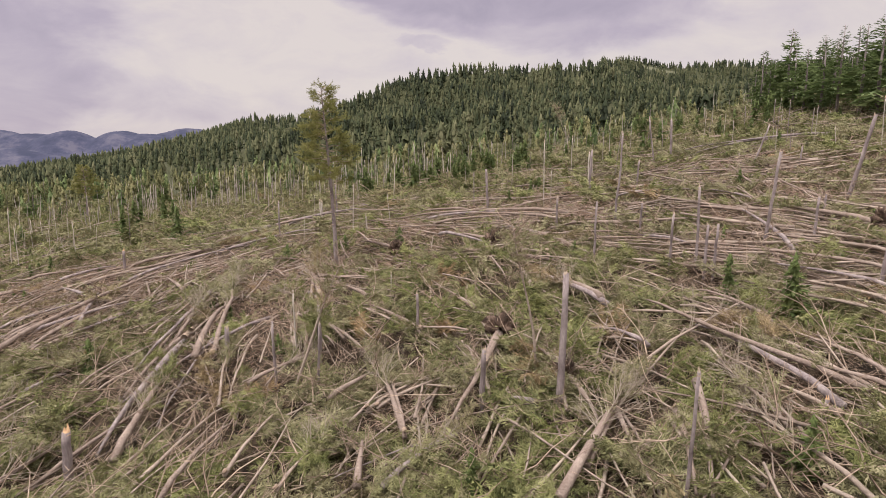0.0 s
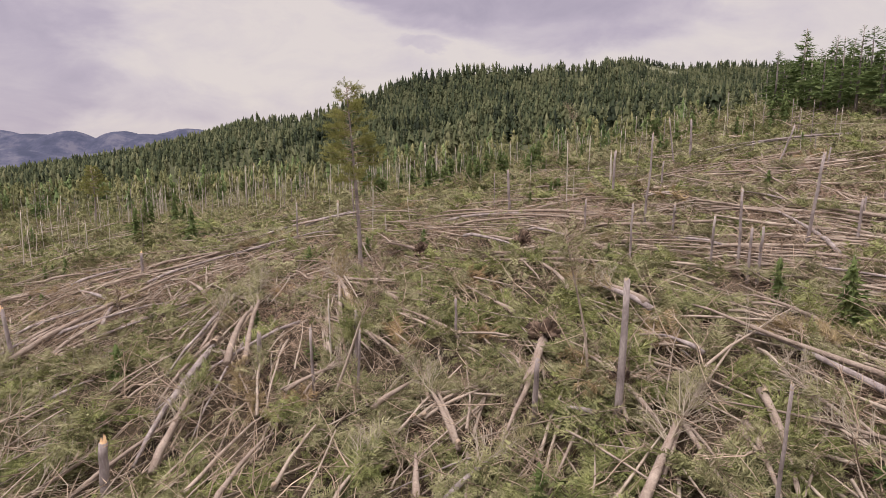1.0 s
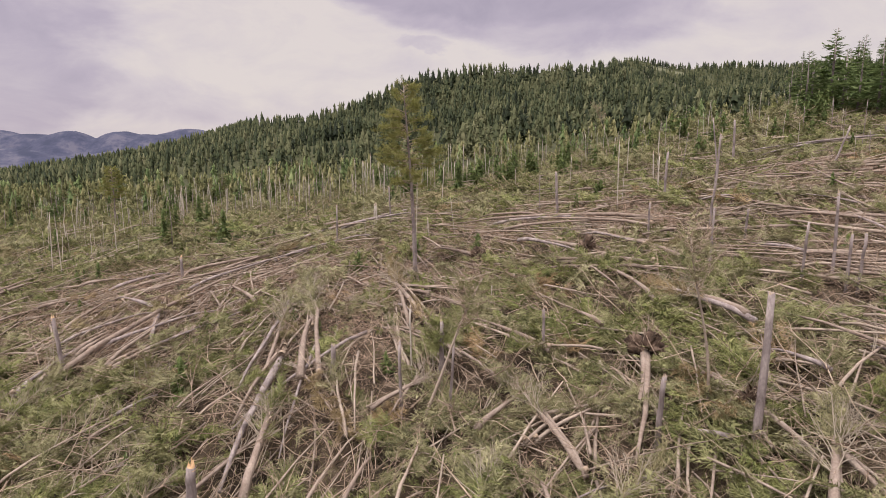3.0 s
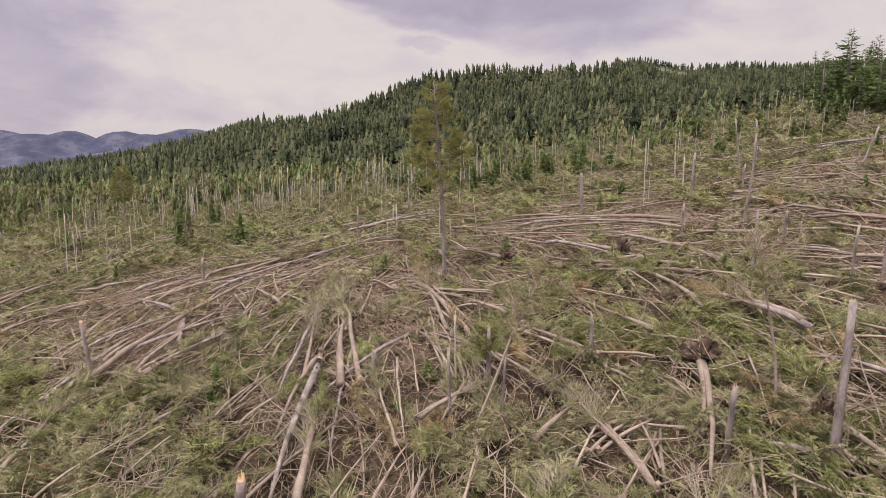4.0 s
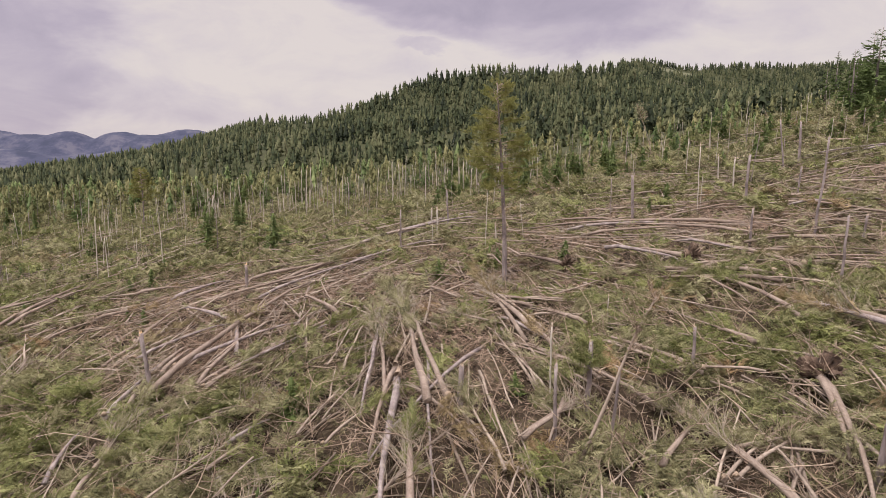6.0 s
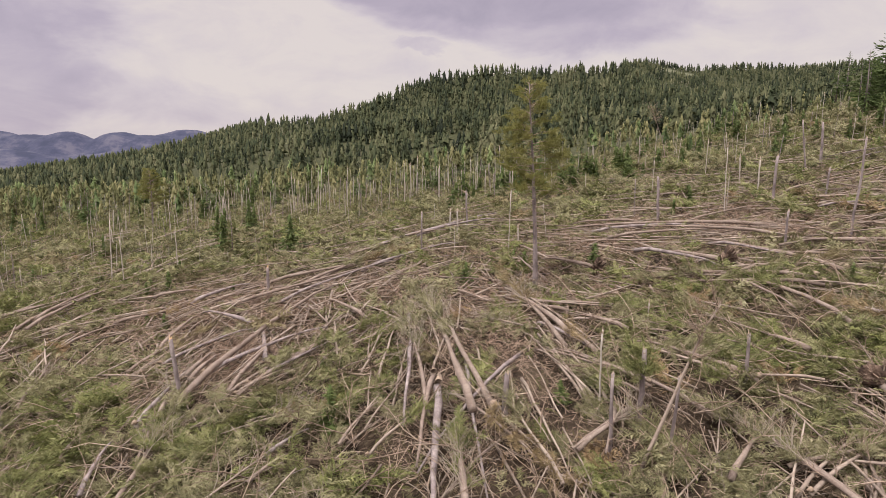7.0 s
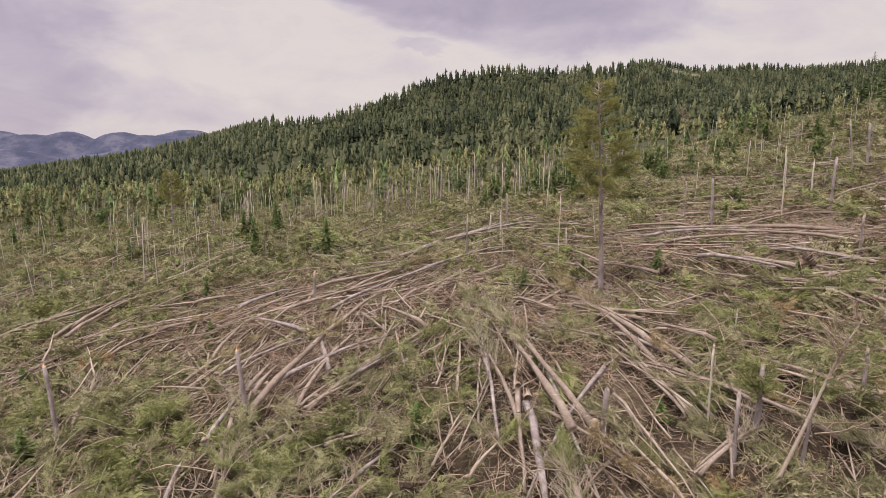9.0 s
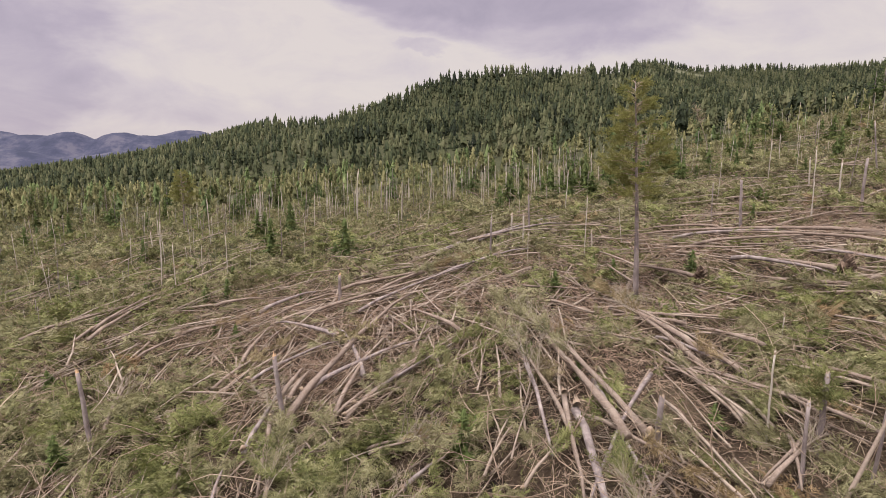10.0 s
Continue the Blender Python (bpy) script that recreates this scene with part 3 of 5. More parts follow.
def fallen_tree(length, r, kind, rng, green=0.5):
    """A tree that lies along x from its butt at the origin."""
    thing = tagged(new("fallen_tree"), FALLEN_LABELS[kind], "fallen tree", "fallen trees on the slope")
    n = 7
    f = np.linspace(0, 1, n)
    bow = (0.07 if kind == "bowed" else 0.012) * length * rng.choice([-1, 1])
    path = np.stack([f * length, bow * np.sin(np.pi * f) + rng.normal(0, 0.003 * length, n), 0.015 * length * np.sin(np.pi * f) * rng.uniform(0, 1) - min(0.3, 0.04 * length) * np.abs(2 * f - 1) ** 6], 1)
    s = Soup()
    s.add(*tube(path, r * (1 - 0.65 * f) * rng.uniform(0.95, 1.05, n), 8, rng=rng, ragged=0.3 * r))
    part("trunk", s.mesh("trunk", (M_TRUNK if rng.uniform() < 0.8 else M_BARK) if r > 0.105 else (M_LOG if rng.uniform() < 0.7 else M_TRUNK), smooth=True), thing)
    along = lambda q: np.stack([np.interp(q, f, path[:, k]) for k in range(3)], 1)
    fan = kind == "branched"
    count = int(rng.integers(24, 32) if fan else rng.integers(3, 7))
    q = rng.uniform(0.4, 1.0, count) if fan else rng.uniform(0.3, 1, count)
    spots = along(q)
    for k in range(count):
        limb = part("branch", (FAN_MESHES if fan else TWIG_MESHES)[int(rng.integers(0, 8))], thing)
        size = (0.6 + 2.2 * (1.05 - q[k])) * rng.uniform(0.7, 1.2) if fan else rng.uniform(0.5, 1.5)
        # round the trunk, then away from it, towards its top
        limb.matrix_basis = Matrix.Translation(spots[k]) @ Matrix.Rotation(rng.uniform(-1.7, 1.7), 4, "X") @ Matrix.Rotation(-rng.uniform(0.5, 1.0), 4, "Y") @ Matrix.Rotation(rng.uniform(-0.6, 0.6), 4, "X") @ Matrix.Scale(size, 4)
    if rng.uniform() < green:
        count = int(4 * length)
        q = rng.uniform(0.45, 1.15, count)
        s = Soup()
        p = along(np.minimum(q, 1))
        p[:, 0] += np.maximum(q - 1, 0) * length
        scatter(s, SPRAYS, rng, p, rng.normal(0, 0.75, count), rng.uniform(-0.15, 0.7, count), rng.uniform(0, 6.28, count), rng.uniform(0.6, 1.5, count), np.full(count, rng.uniform(0.15, 0.75)))
        tagged(part("foliage", s.mesh("foliage", M_BRUSH), thing, "olive-green needled boughs"), kind="stuff")
    if kind == "rooted":
        plate, roots = root_plate(max(0.65, 4.2 * r), rng)
        plate = part("root_plate", plate, thing, "torn-up root plate with dark earth")
        tagged(part("root_tangle", roots, plate, "broken grey-brown roots"), kind="stuff")
    if kind == "splintered":
        end = part("broken_end", splinters(r, rng, 9, 1.1), thing, "pale splintered wood")
        end.rotation_euler = (0, 0, math.pi)
    elif rng.uniform() < 0.25:
        end = part("broken_end", splinters(r, rng, 5, 0.3), thing, "pale torn wood")
        end.rotation_euler = (0, 0, math.pi)
    return thing


def lay(x1, y1, x2, y2, lift):
    """The pose of a trunk that lies from the first place to the second, and its length."""
    z1, z2 = float(ground_z(x1, y1)) + lift, float(ground_z(x2, y2)) + lift
    flat = math.hypot(x2 - x1, y2 - y1)
    yaw, tip = math.atan2(y2 - y1, x2 - x1), math.atan2(z2 - z1, flat)
    return Matrix.Translation((x1, y1, z1)) @ Matrix.Rotation(yaw, 4, "Z") @ Matrix.Rotation(-tip, 4, "Y"), math.hypot(flat, z2 - z1), yaw


def fallen(x1, y1, x2, y2, r, kind):
    ex, ey = 0.12 * (x2 - x1), 0.12 * (y2 - y1)
    x1, y1, x2, y2 = x1 - ex, y1 - ey, x2 + ex, y2 + ey
    m, length, yaw = lay(x1, y1, x2, y2, 0.7 + 2.5 * r)
    thing = fallen_tree(length, r, kind, fell, 0.35)
    thing.matrix_world = m
    for k in (0.0, 0.5, 1.0):
        lie.append((x1 + (x2 - x1) * k, y1 + (y2 - y1) * k, yaw))
    stems.append((x1, y1, x2, y2))


SNAG_LABELS = {
    "grey": "grey-brown broken conifer trunk standing without a crown",
    "pale": "pale barkless snapped trunk standing among fallen trees",
    "fresh": "dark standing stub with a freshly broken orange top",
}


def snag(x, y, h, lean, r, kind, leafy=False):
    g = fell
    r = r * (0.82 if y > 35 else 1.0)
    thing = tagged(new("snag"), SNAG_LABELS[kind], "tree stump", "standing broken trunks")
    thing.location = (x, y, float(ground_z(x, y)))
    n = 7
    f = np.linspace(0, 1, n)
    path = np.stack([lean * h * f + g.normal(0, 0.004 * h, n) * (f > 0), 0.03 * h * f * g.normal(), -0.3 + (h + 0.3) * f], 1)
    s = Soup()
    s.add(*tube(path, r * (0.8 if kind == "pale" else 1.0) * (1.12 - 0.32 * f), 9, rng=g, ragged=1.2 * r if kind != "fresh" else 0.3 * r))
    part("trunk", s.mesh("trunk", M_SILVER if kind == "pale" else M_BARK, smooth=True), thing)
    if r > 0.1:
        stems.append((x - 0.8, y - 1.2, x + 0.8, y - 1.2))
    top = part("broken_top", splinters(r * 0.8, g, 6, 0.25 + 1.6 * r, M_WOOD if kind == "fresh" else M_TORN), thing, "splintered orange wood" if kind == "fresh" else "splintered weathered wood")
    top.location, top.rotation_euler = path[-1], (0, -math.pi / 2, 0)
    if h > 2.0:
        count = int(h * 1.2)
        q = g.uniform(0.15, 0.98, count)
        s = Soup()
        p = np.stack([np.interp(q, f, path[:, k]) for k in range(3)], 1)
        scatter(s, TWIGS, g, p, g.uniform(0, 6.28, count), g.uniform(-0.5, 0.5, count), g.uniform(0, 6.28, count), g.uniform(0.25, 0.9, count))
        tagged(part("dead_twig", s.mesh("dead_twig", M_BARE), thing, "short dead branch stubs"), kind="stuff")
    if leafy:
        count = 46
        q = g.uniform(0.62, 1.04, count)
        s = Soup()
        p = np.stack([np.interp(q, f, path[:, k]) for k in range(3)], 1)
        scatter(s, SPRAYS, g, p, g.uniform(0, 6.28, count), g.uniform(-0.2, 0.7, count), g.uniform(0, 6.28, count), g.uniform(0.6, 1.3, count), np.full(count, 0.7))
        tagged(part("foliage", s.mesh("foliage", M_BRUSH), thing, "remaining green needled boughs"), kind="stuff")
    return thing


def slender_tree(x, y, h, lean, r):
    """A thin crooked tree with a sparse forked top."""
    thing = tagged(new("slender_tree"), "thin crooked pale tree with a sparse forked top", "tree")
    thing.location = (x, y, float(ground_z(x, y)))
    f = np.linspace(0, 1, 9)
    path = np.stack([lean * h * f ** 1.3 + 0.02 * h * np.sin(5 * f), 0 * f, h * f - 0.2], 1)
    s = Soup()
    s.add(*tube(path, r * (1.1 - 0.75 * f), 7))
    part("trunk", s.mesh("trunk", M_LOG, smooth=True), thing)
    n = 34
    q = fell.uniform(0.68, 1.0, n)
    s = Soup()
    p = np.stack([np.interp(q, f, path[:, k]) for k in range(3)], 1)
    for k in range(n):
        limb = part("branch", TWIG_MESHES[k % len(TWIG_MESHES)], thing)
        limb.matrix_basis = Matrix.Translation(p[k]) @ Matrix.Rotation(fell.uniform(0, 6.28), 4, "Z") @ Matrix.Rotation(-fell.uniform(0.3, 1.2), 4, "Y") @ Matrix.Scale(fell.uniform(0.6, 1.7), 4)
    s = Soup()
    n = 40
    q = fell.uniform(0.75, 1.0, n)
    p = np.stack([np.interp(q, f, path[:, k]) for k in range(3)], 1) + fell.normal(0, 0.5, (n, 3))
    scatter(s, SPRAYS, fell, p, fell.uniform(0, 6.28, n), fell.uniform(-0.2, 0.8, n), fell.uniform(0, 6.28, n), fell.uniform(0.4, 0.9, n))
    tagged(part("leafage", s.mesh("leafage", M_BRUSH), thing, "thin yellow-green leaves"), kind="stuff")


def tall_pine(x, y, h, lean, r):
    """A tall pine left standing, bare below, with an open olive crown."""
    thing = tagged(new("tall_pine"), "tall pine with bare lower trunk and thin olive crown", "tree")
    thing.location = (x, y, float(ground_z(x, y)))
    f = np.linspace(0, 1, 10)
    path = np.stack([lean * h * f + 0.10 * np.sin(4 * f), 0.1 * np.sin(3 * f), h * f - 0.3], 1)
    s = Soup()
    s.add(*tube(path, r * (1.15 - 1.0 * f), 9, rng=fell))
    part("trunk", s.mesh("trunk", M_BARK, smooth=True), thing)
    at = lambda q: np.array([np.interp(q, f, path[:, k]) for k in range(3)])
    for k in range(104):
        q = 0.28 + 0.72 * (k / 104) ** 0.85
        a = fell.uniform(0, 6.28)
        bare = q < 0.50
        wide = (1.3 if bare else 0.35 + 2.4 * ((1 - q) / 0.5) ** 0.75 * min(1, 0.55 + 4 * (q - 0.5))) * fell.uniform(0.6, 1.15)
        d = np.array([np.cos(a), np.sin(a), 0.3 - 0.7 * (1 - q)])
        p = at(q)
        e = p + d * wide
        limb = Soup()
        limb.add(*tube([p, (p + e) / 2 + [0, 0, 0.12], e], [0.028, 0.02, 0.006], 4, cap=False))
        limb = part("dead_branch" if bare else "limb", limb.mesh("limb", M_BARE), thing)
        if not bare:
            n = max(4, int(6.5 * wide))
            w = fell.uniform(0.3, 1.05, n)
            spots = p + d * wide * w[:, None] + fell.normal(0, 0.06, (n, 3))
            needles = Soup()
            scatter(needles, SPRAYS, fell, spots, a + fell.normal(0, 0.7, n), fell.uniform(-0.2, 0.8, n), fell.uniform(0, 6.28, n), fell.uniform(0.5, 0.9, n))
            part("needles", needles.mesh("needles", M_PINE), limb, "open olive-green needles")


def bough(s, g, p, a, reach, rise):
    """One bough: a spine with needle-clad side twigs that shorten towards its tip."""
    d = np.array([np.cos(a), np.sin(a), rise])
    o = np.array([-np.sin(a), np.cos(a), 0.0])
    tip = p + d * reach - [0, 0, 0.10 * reach]
    blade(s, p + d * reach * 0.25, tip, o, 0.10 * reach)
    for k in range(9):
        q = g.uniform(0.22, 0.95)
        b = p + d * reach * q - [0, 0, 0.10 * reach * q]
        l = reach * (0.62 - 0.38 * q) * g.uniform(0.7, 1.2)
        e = d * 0.75 + o * g.choice([-1, 1]) * g.uniform(0.35, 1.0) + [0, 0, g.uniform(-0.5, 0.35)]
        w = (np.array([0.25 * o[0], 0.25 * o[1], 1.0]) if k % 3 == 0 else np.cross(e, [0, 0, 1.0])) * 0.2 * l
        s.add([b - w, b + w, b + e * l], [[0, 1, 2]])


def conifer_meshes(seed, boughs, width, needles=M_FIR, clear=0.10, core=0.0):
    """Trunk and open, uneven crown of a fir one metre high."""
    g = np.random.default_rng(seed)
    bend = g.normal(0, 0.012, 2)
    s = Soup()
    s.add(*tube([[0, 0, -0.02], [bend[0], bend[1], 0.5], [0, 0, 1.0]], [0.015, 0.010, 0.002], 6))
    trunk = s.mesh("trunk", M_BARK)
    c = Soup()
    if core:
        c.add(*fir_template(seed, 9, 7, core * width, clear, 30))
    lobe = g.uniform(0, 6.28, 3)
    for i in range(boughs):
        f = ((i + g.uniform(-0.5, 0.5)) / boughs)
        f = min(max(f, 0), 1) ** 1.15
        a = g.uniform(0, 6.28)
        side = 1 + 0.28 * np.sin(a + lobe[0] + 4 * f) + 0.22 * np.sin(7 * f + lobe[1]) + 0.15 * np.sin(17 * f + lobe[2])
        reach = (width * (1 - f) ** 0.75 * min(1, 0.55 + 2.2 * f) * side + 0.018) * g.uniform(0.55, 1.15)
        bough(c, g, np.array([bend[0], bend[1], clear + (0.99 - clear) * f]), a, reach, -0.25 + 0.75 * f + g.normal(0, 0.14))
    return trunk, c.mesh("crown", needles)


CONIFERS = [conifer_meshes(50, 120, 0.21, clear=0.16), conifer_meshes(51, 130, 0.18, clear=0.10), conifer_meshes(52, 120, 0.16, clear=0.22), conifer_meshes(53, 130, 0.24), conifer_meshes(54, 110, 0.26, M_LIGHT), conifer_meshes(55, 110, 0.22, M_LIGHT, 0.05)]
YOUNG = [conifer_meshes(56, 80, 0.24, M_YOUNG, 0.03, 0.5), conifer_meshes(57, 80, 0.22, M_YOUNG, 0.03, 0.5), conifer_meshes(58, 80, 0.28, M_YOUNG, 0.03, 0.5)]


def conifer(x, y, h, wide=1.0):
    young = h < 5.5
    wide = wide * (1.35 if young or x > 40 else 1.0)
    thing = tagged(new("young_fir" if young else "conifer"), "small green young fir growing among fallen trunks" if young else "tall dark green conifer at the forest edge", "tree", "young firs" if young else "standing conifers")
    trunk, crown = YOUNG[int(fell.integers(0, 3))] if young else CONIFERS[int(fell.integers(3 if y > 115 else 4, 6) if x < -30 else fell.integers(0, 6 if x < 40 else 4))]
    part("trunk", trunk, thing)
    part("crown", crown, thing)
    thing.matrix_world = Matrix.Translation((x, y, float(ground_z(x, y)) - 0.1)) @ Matrix.Rotation(fell.uniform(0, 6.28), 4, "Z") @ Matrix.Diagonal((h * wide, h * wide, h, 1))
    return thing


# ---- placed things: begin ----
fallen(2.8, 30.8, 1.2, 26.4, 0.18, "rooted")
fallen(4.1, 18.5, 7.6, 24.1, 0.20, "branched")
fallen(6.7, 22.2, 6.5, 17.8, 0.11, "plain")
fallen(10.0, 23.1, 8.2, 17.4, 0.17, "plain")
fallen(8.6, 21.3, 7.7, 17.5, 0.14, "plain")
fallen(9.8, 20.0, 7.0, 19.9, 0.08, "plain")
fallen(15.1, 22.5, 11.4, 32.1, 0.15, "bowed")
fallen(15.4, 28.7, 14.1, 32.8, 0.12, "plain")
fallen(16.2, 21.4, 14.0, 24.5, 0.11, "plain")
fallen(14.0, 21.4, 12.6, 28.4, 0.18, "plain")
fallen(13.7, 20.5, 12.6, 23.1, 0.10, "plain")
fallen(15.7, 22.1, 13.8, 26.5, 0.09, "plain")
fallen(15.4, 24.2, 13.8, 28.7, 0.09, "plain")
fallen(16.9, 23.3, 15.2, 27.8, 0.09, "plain")
fallen(16.8, 22.2, 16.1, 26.7, 0.09, "plain")
fallen(11.9, 20.4, 11.6, 25.5, 0.09, "branched")
fallen(12.2, 16.7, 11.1, 21.2, 0.10, "branched")
fallen(12.1, 19.3, 12.1, 22.0, 0.08, "plain")
fallen(19.9, 26.8, 15.8, 32.6, 0.10, "plain")
fallen(20.8, 28.1, 16.9, 34.4, 0.10, "plain")
fallen(21.9, 29.8, 18.3, 35.2, 0.11, "plain")
fallen(23.2, 31.6, 18.1, 37.7, 0.12, "plain")
fallen(20.9, 35.4, 16.6, 39.2, 0.11, "plain")
fallen(17.6, 34.5, 15.0, 39.7, 0.11, "plain")
fallen(26.9, 39.1, 24.1, 46.4, 0.20, "rooted")
fallen(21.1, 37.5, 22.6, 47.3, 0.15, "plain")
fallen(24.7, 33.8, 20.0, 40.4, 0.13, "plain")
fallen(19.0, 46.2, 13.7, 48.6, 0.14, "plain")
fallen(23.1, 45.1, 19.6, 51.3, 0.12, "plain")
fallen(24.6, 48.3, 23.2, 54.5, 0.11, "plain")
fallen(26.5, 52.2, 29.7, 64.7, 0.12, "plain")
fallen(39.4, 77.2, 30.9, 76.5, 0.16, "plain")
fallen(43.1, 73.0, 31.6, 80.4, 0.16, "plain")
fallen(35.3, 61.3, 31.2, 62.9, 0.13, "plain")
fallen(8.7, 33.6, 7.7, 36.4, 0.22, "plain")
fallen(9.4, 27.7, 8.4, 29.8, 0.13, "plain")
fallen(5.2, 37.7, 2.6, 47.3, 0.15, "bowed")
fallen(1.7, 34.7, 1.0, 36.3, 0.18, "plain")
fallen(-1.6, 33.7, -4.8, 38.4, 0.13, "plain")
fallen(0.9, 32.6, -2.3, 33.9, 0.08, "plain")
fallen(-4.4, 32.2, -9.0, 39.1, 0.11, "plain")
fallen(2.8, 30.3, 0.5, 24.1, 0.18, "rooted")
fallen(-1.8, 24.4, -3.3, 30.5, 0.13, "branched")
fallen(-2.6, 26.2, 0.7, 27.8, 0.09, "plain")
fallen(-2.6, 27.5, 0.1, 27.6, 0.10, "plain")
fallen(0.9, 26.4, -1.7, 27.6, 0.08, "plain")
fallen(-3.0, 26.3, 0.6, 28.7, 0.08, "plain")
fallen(1.5, 28.2, 1.3, 30.3, 0.09, "plain")
fallen(2.0, 25.8, 1.7, 28.4, 0.10, "plain")
fallen(5.2, 26.0, 4.7, 28.2, 0.16, "rooted")
fallen(8.7, 33.4, 6.5, 38.5, 0.19, "branched")
fallen(3.8, 24.0, 3.0, 24.7, 0.13, "plain")
fallen(-8.9, 40.7, -10.5, 51.5, 0.15, "branched")
fallen(-8.5, 34.2, -10.2, 39.3, 0.09, "plain")
fallen(-8.0, 34.6, -9.3, 40.8, 0.09, "plain")
fallen(-15.8, 35.4, -15.9, 27.3, 0.22, "splintered")
fallen(-14.2, 38.4, -13.9, 29.0, 0.11, "plain")
fallen(-11.1, 29.1, -12.5, 34.7, 0.09, "plain")
fallen(-16.5, 35.6, -18.1, 47.0, 0.13, "branched")
fallen(-29.4, 30.0, -30.3, 38.7, 0.14, "branched")
fallen(-30.5, 41.7, -30.0, 44.6, 0.15, "plain")
fallen(-33.4, 45.2, -29.4, 48.9, 0.13, "plain")
fallen(-27.5, 39.6, -24.2, 44.5, 0.10, "plain")
fallen(-25.2, 35.7, -22.5, 35.9, 0.08, "branched")
fallen(-34.2, 56.5, -31.2, 59.6, 0.14, "plain")
fallen(-49.6, 56.6, -48.9, 64.9, 0.17, "plain")
fallen(-50.4, 58.5, -49.6, 66.5, 0.15, "plain")
fallen(-27.6, 55.4, -20.7, 62.1, 0.14, "plain")
fallen(-27.1, 59.0, -21.3, 63.9, 0.15, "plain")
fallen(-26.0, 60.5, -20.3, 64.4, 0.15, "plain")
fallen(-21.2, 48.9, -24.0, 52.6, 0.16, "plain")
fallen(-22.0, 61.6, -14.8, 65.5, 0.15, "plain")
fallen(-21.2, 70.9, -10.1, 77.8, 0.18, "plain")
fallen(-4.3, 52.0, -7.1, 55.2, 0.17, "rooted")
fallen(9.8, 56.8, -3.1, 64.9, 0.17, "plain")
fallen(9.4, 53.6, 2.2, 61.3, 0.14, "plain")
fallen(3.7, 48.5, 1.5, 52.5, 0.20, "rooted")
fallen(9.1, 45.2, 4.8, 54.5, 0.16, "plain")
fallen(4.3, 46.6, 11.1, 45.5, 0.13, "bowed")
fallen(6.7, 44.2, -0.0, 47.9, 0.16, "plain")
fallen(6.7, 43.2, 0.4, 46.4, 0.14, "plain")
fallen(3.6, 45.6, -0.1, 49.3, 0.13, "plain")
fallen(13.7, 48.3, 10.4, 49.9, 0.17, "plain")
fallen(11.8, 46.2, 6.8, 49.2, 0.13, "plain")
fallen(16.0, 41.9, 12.5, 46.0, 0.12, "plain")
fallen(7.0, 61.9, 13.3, 63.2, 0.12, "plain")
fallen(2.3, 64.0, -2.3, 66.7, 0.13, "plain")
fallen(-8.0, 44.5, -11.0, 46.3, 0.13, "plain")
fallen(-8.2, 46.0, -11.8, 47.0, 0.11, "plain")
fallen(18.2, 66.9, 24.3, 67.9, 0.13, "plain")
fallen(-29.7, 41.0, -25.2, 55.2, 0.21, "plain")
fallen(-26.9, 44.3, -29.0, 50.4, 0.17, "plain")
fallen(-31.0, 39.0, -30.2, 34.2, 0.15, "plain")
fallen(-29.6, 50.1, -34.0, 53.8, 0.17, "plain")
fallen(-31.7, 37.6, -31.3, 43.0, 0.14, "branched")
fallen(-31.0, 42.3, -30.6, 45.0, 0.16, "plain")
fallen(-24.8, 43.4, -20.5, 48.0, 0.15, "plain")
fallen(-26.9, 39.6, -25.0, 41.7, 0.10, "plain")
fallen(-17.8, 46.8, -17.5, 34.8, 0.17, "branched")
fallen(-17.4, 45.0, -17.4, 37.6, 0.12, "plain")
fallen(-15.2, 42.1, -16.9, 51.9, 0.15, "branched")
fallen(-14.3, 34.6, -15.3, 41.7, 0.24, "plain")
fallen(-16.1, 37.3, -16.6, 31.2, 0.16, "splintered")
fallen(-11.9, 38.3, -16.2, 31.1, 0.12, "branched")
fallen(-8.5, 41.2, -10.6, 48.0, 0.19, "plain")
fallen(-7.5, 38.1, -8.0, 40.0, 0.16, "plain")
fallen(-6.1, 34.9, -9.5, 39.2, 0.10, "plain")
fallen(-8.8, 35.0, -9.8, 43.2, 0.09, "plain")
fallen(-9.0, 35.5, -10.5, 41.9, 0.08, "plain")
fallen(-5.3, 40.5, -7.0, 43.0, 0.15, "plain")
fallen(-7.4, 32.5, -9.9, 30.6, 0.11, "plain")
fallen(-7.9, 32.6, -8.9, 30.0, 0.12, "plain")
fallen(-2.6, 34.7, -5.1, 38.1, 0.10, "plain")
fallen(-56.1, 58.8, -50.0, 64.9, 0.14, "plain")
fallen(-50.8, 57.0, -49.4, 64.8, 0.14, "plain")
fallen(-54.7, 59.6, -50.4, 64.2, 0.14, "plain")
fallen(-41.7, 55.0, -37.6, 55.7, 0.14, "plain")
fallen(-43.3, 50.9, -41.4, 54.2, 0.12, "plain")
fallen(-35.1, 47.7, -34.7, 53.2, 0.15, "plain")
fallen(-35.8, 45.3, -33.7, 49.4, 0.12, "plain")
fallen(-25.3, 36.1, -22.2, 36.0, 0.09, "branched")
fallen(-23.6, 32.9, -22.2, 34.1, 0.11, "plain")
fallen(-20.2, 33.2, -18.9, 35.9, 0.08, "plain")
fallen(-20.1, 71.7, -15.7, 72.5, 0.16, "plain")
fallen(-17.4, 72.7, -10.1, 74.2, 0.17, "plain")
fallen(-30.4, 61.0, -21.1, 62.6, 0.16, "plain")
fallen(-31.8, 55.6, -22.6, 61.1, 0.15, "plain")
fallen(-36.3, 57.4, -33.3, 60.6, 0.18, "plain")
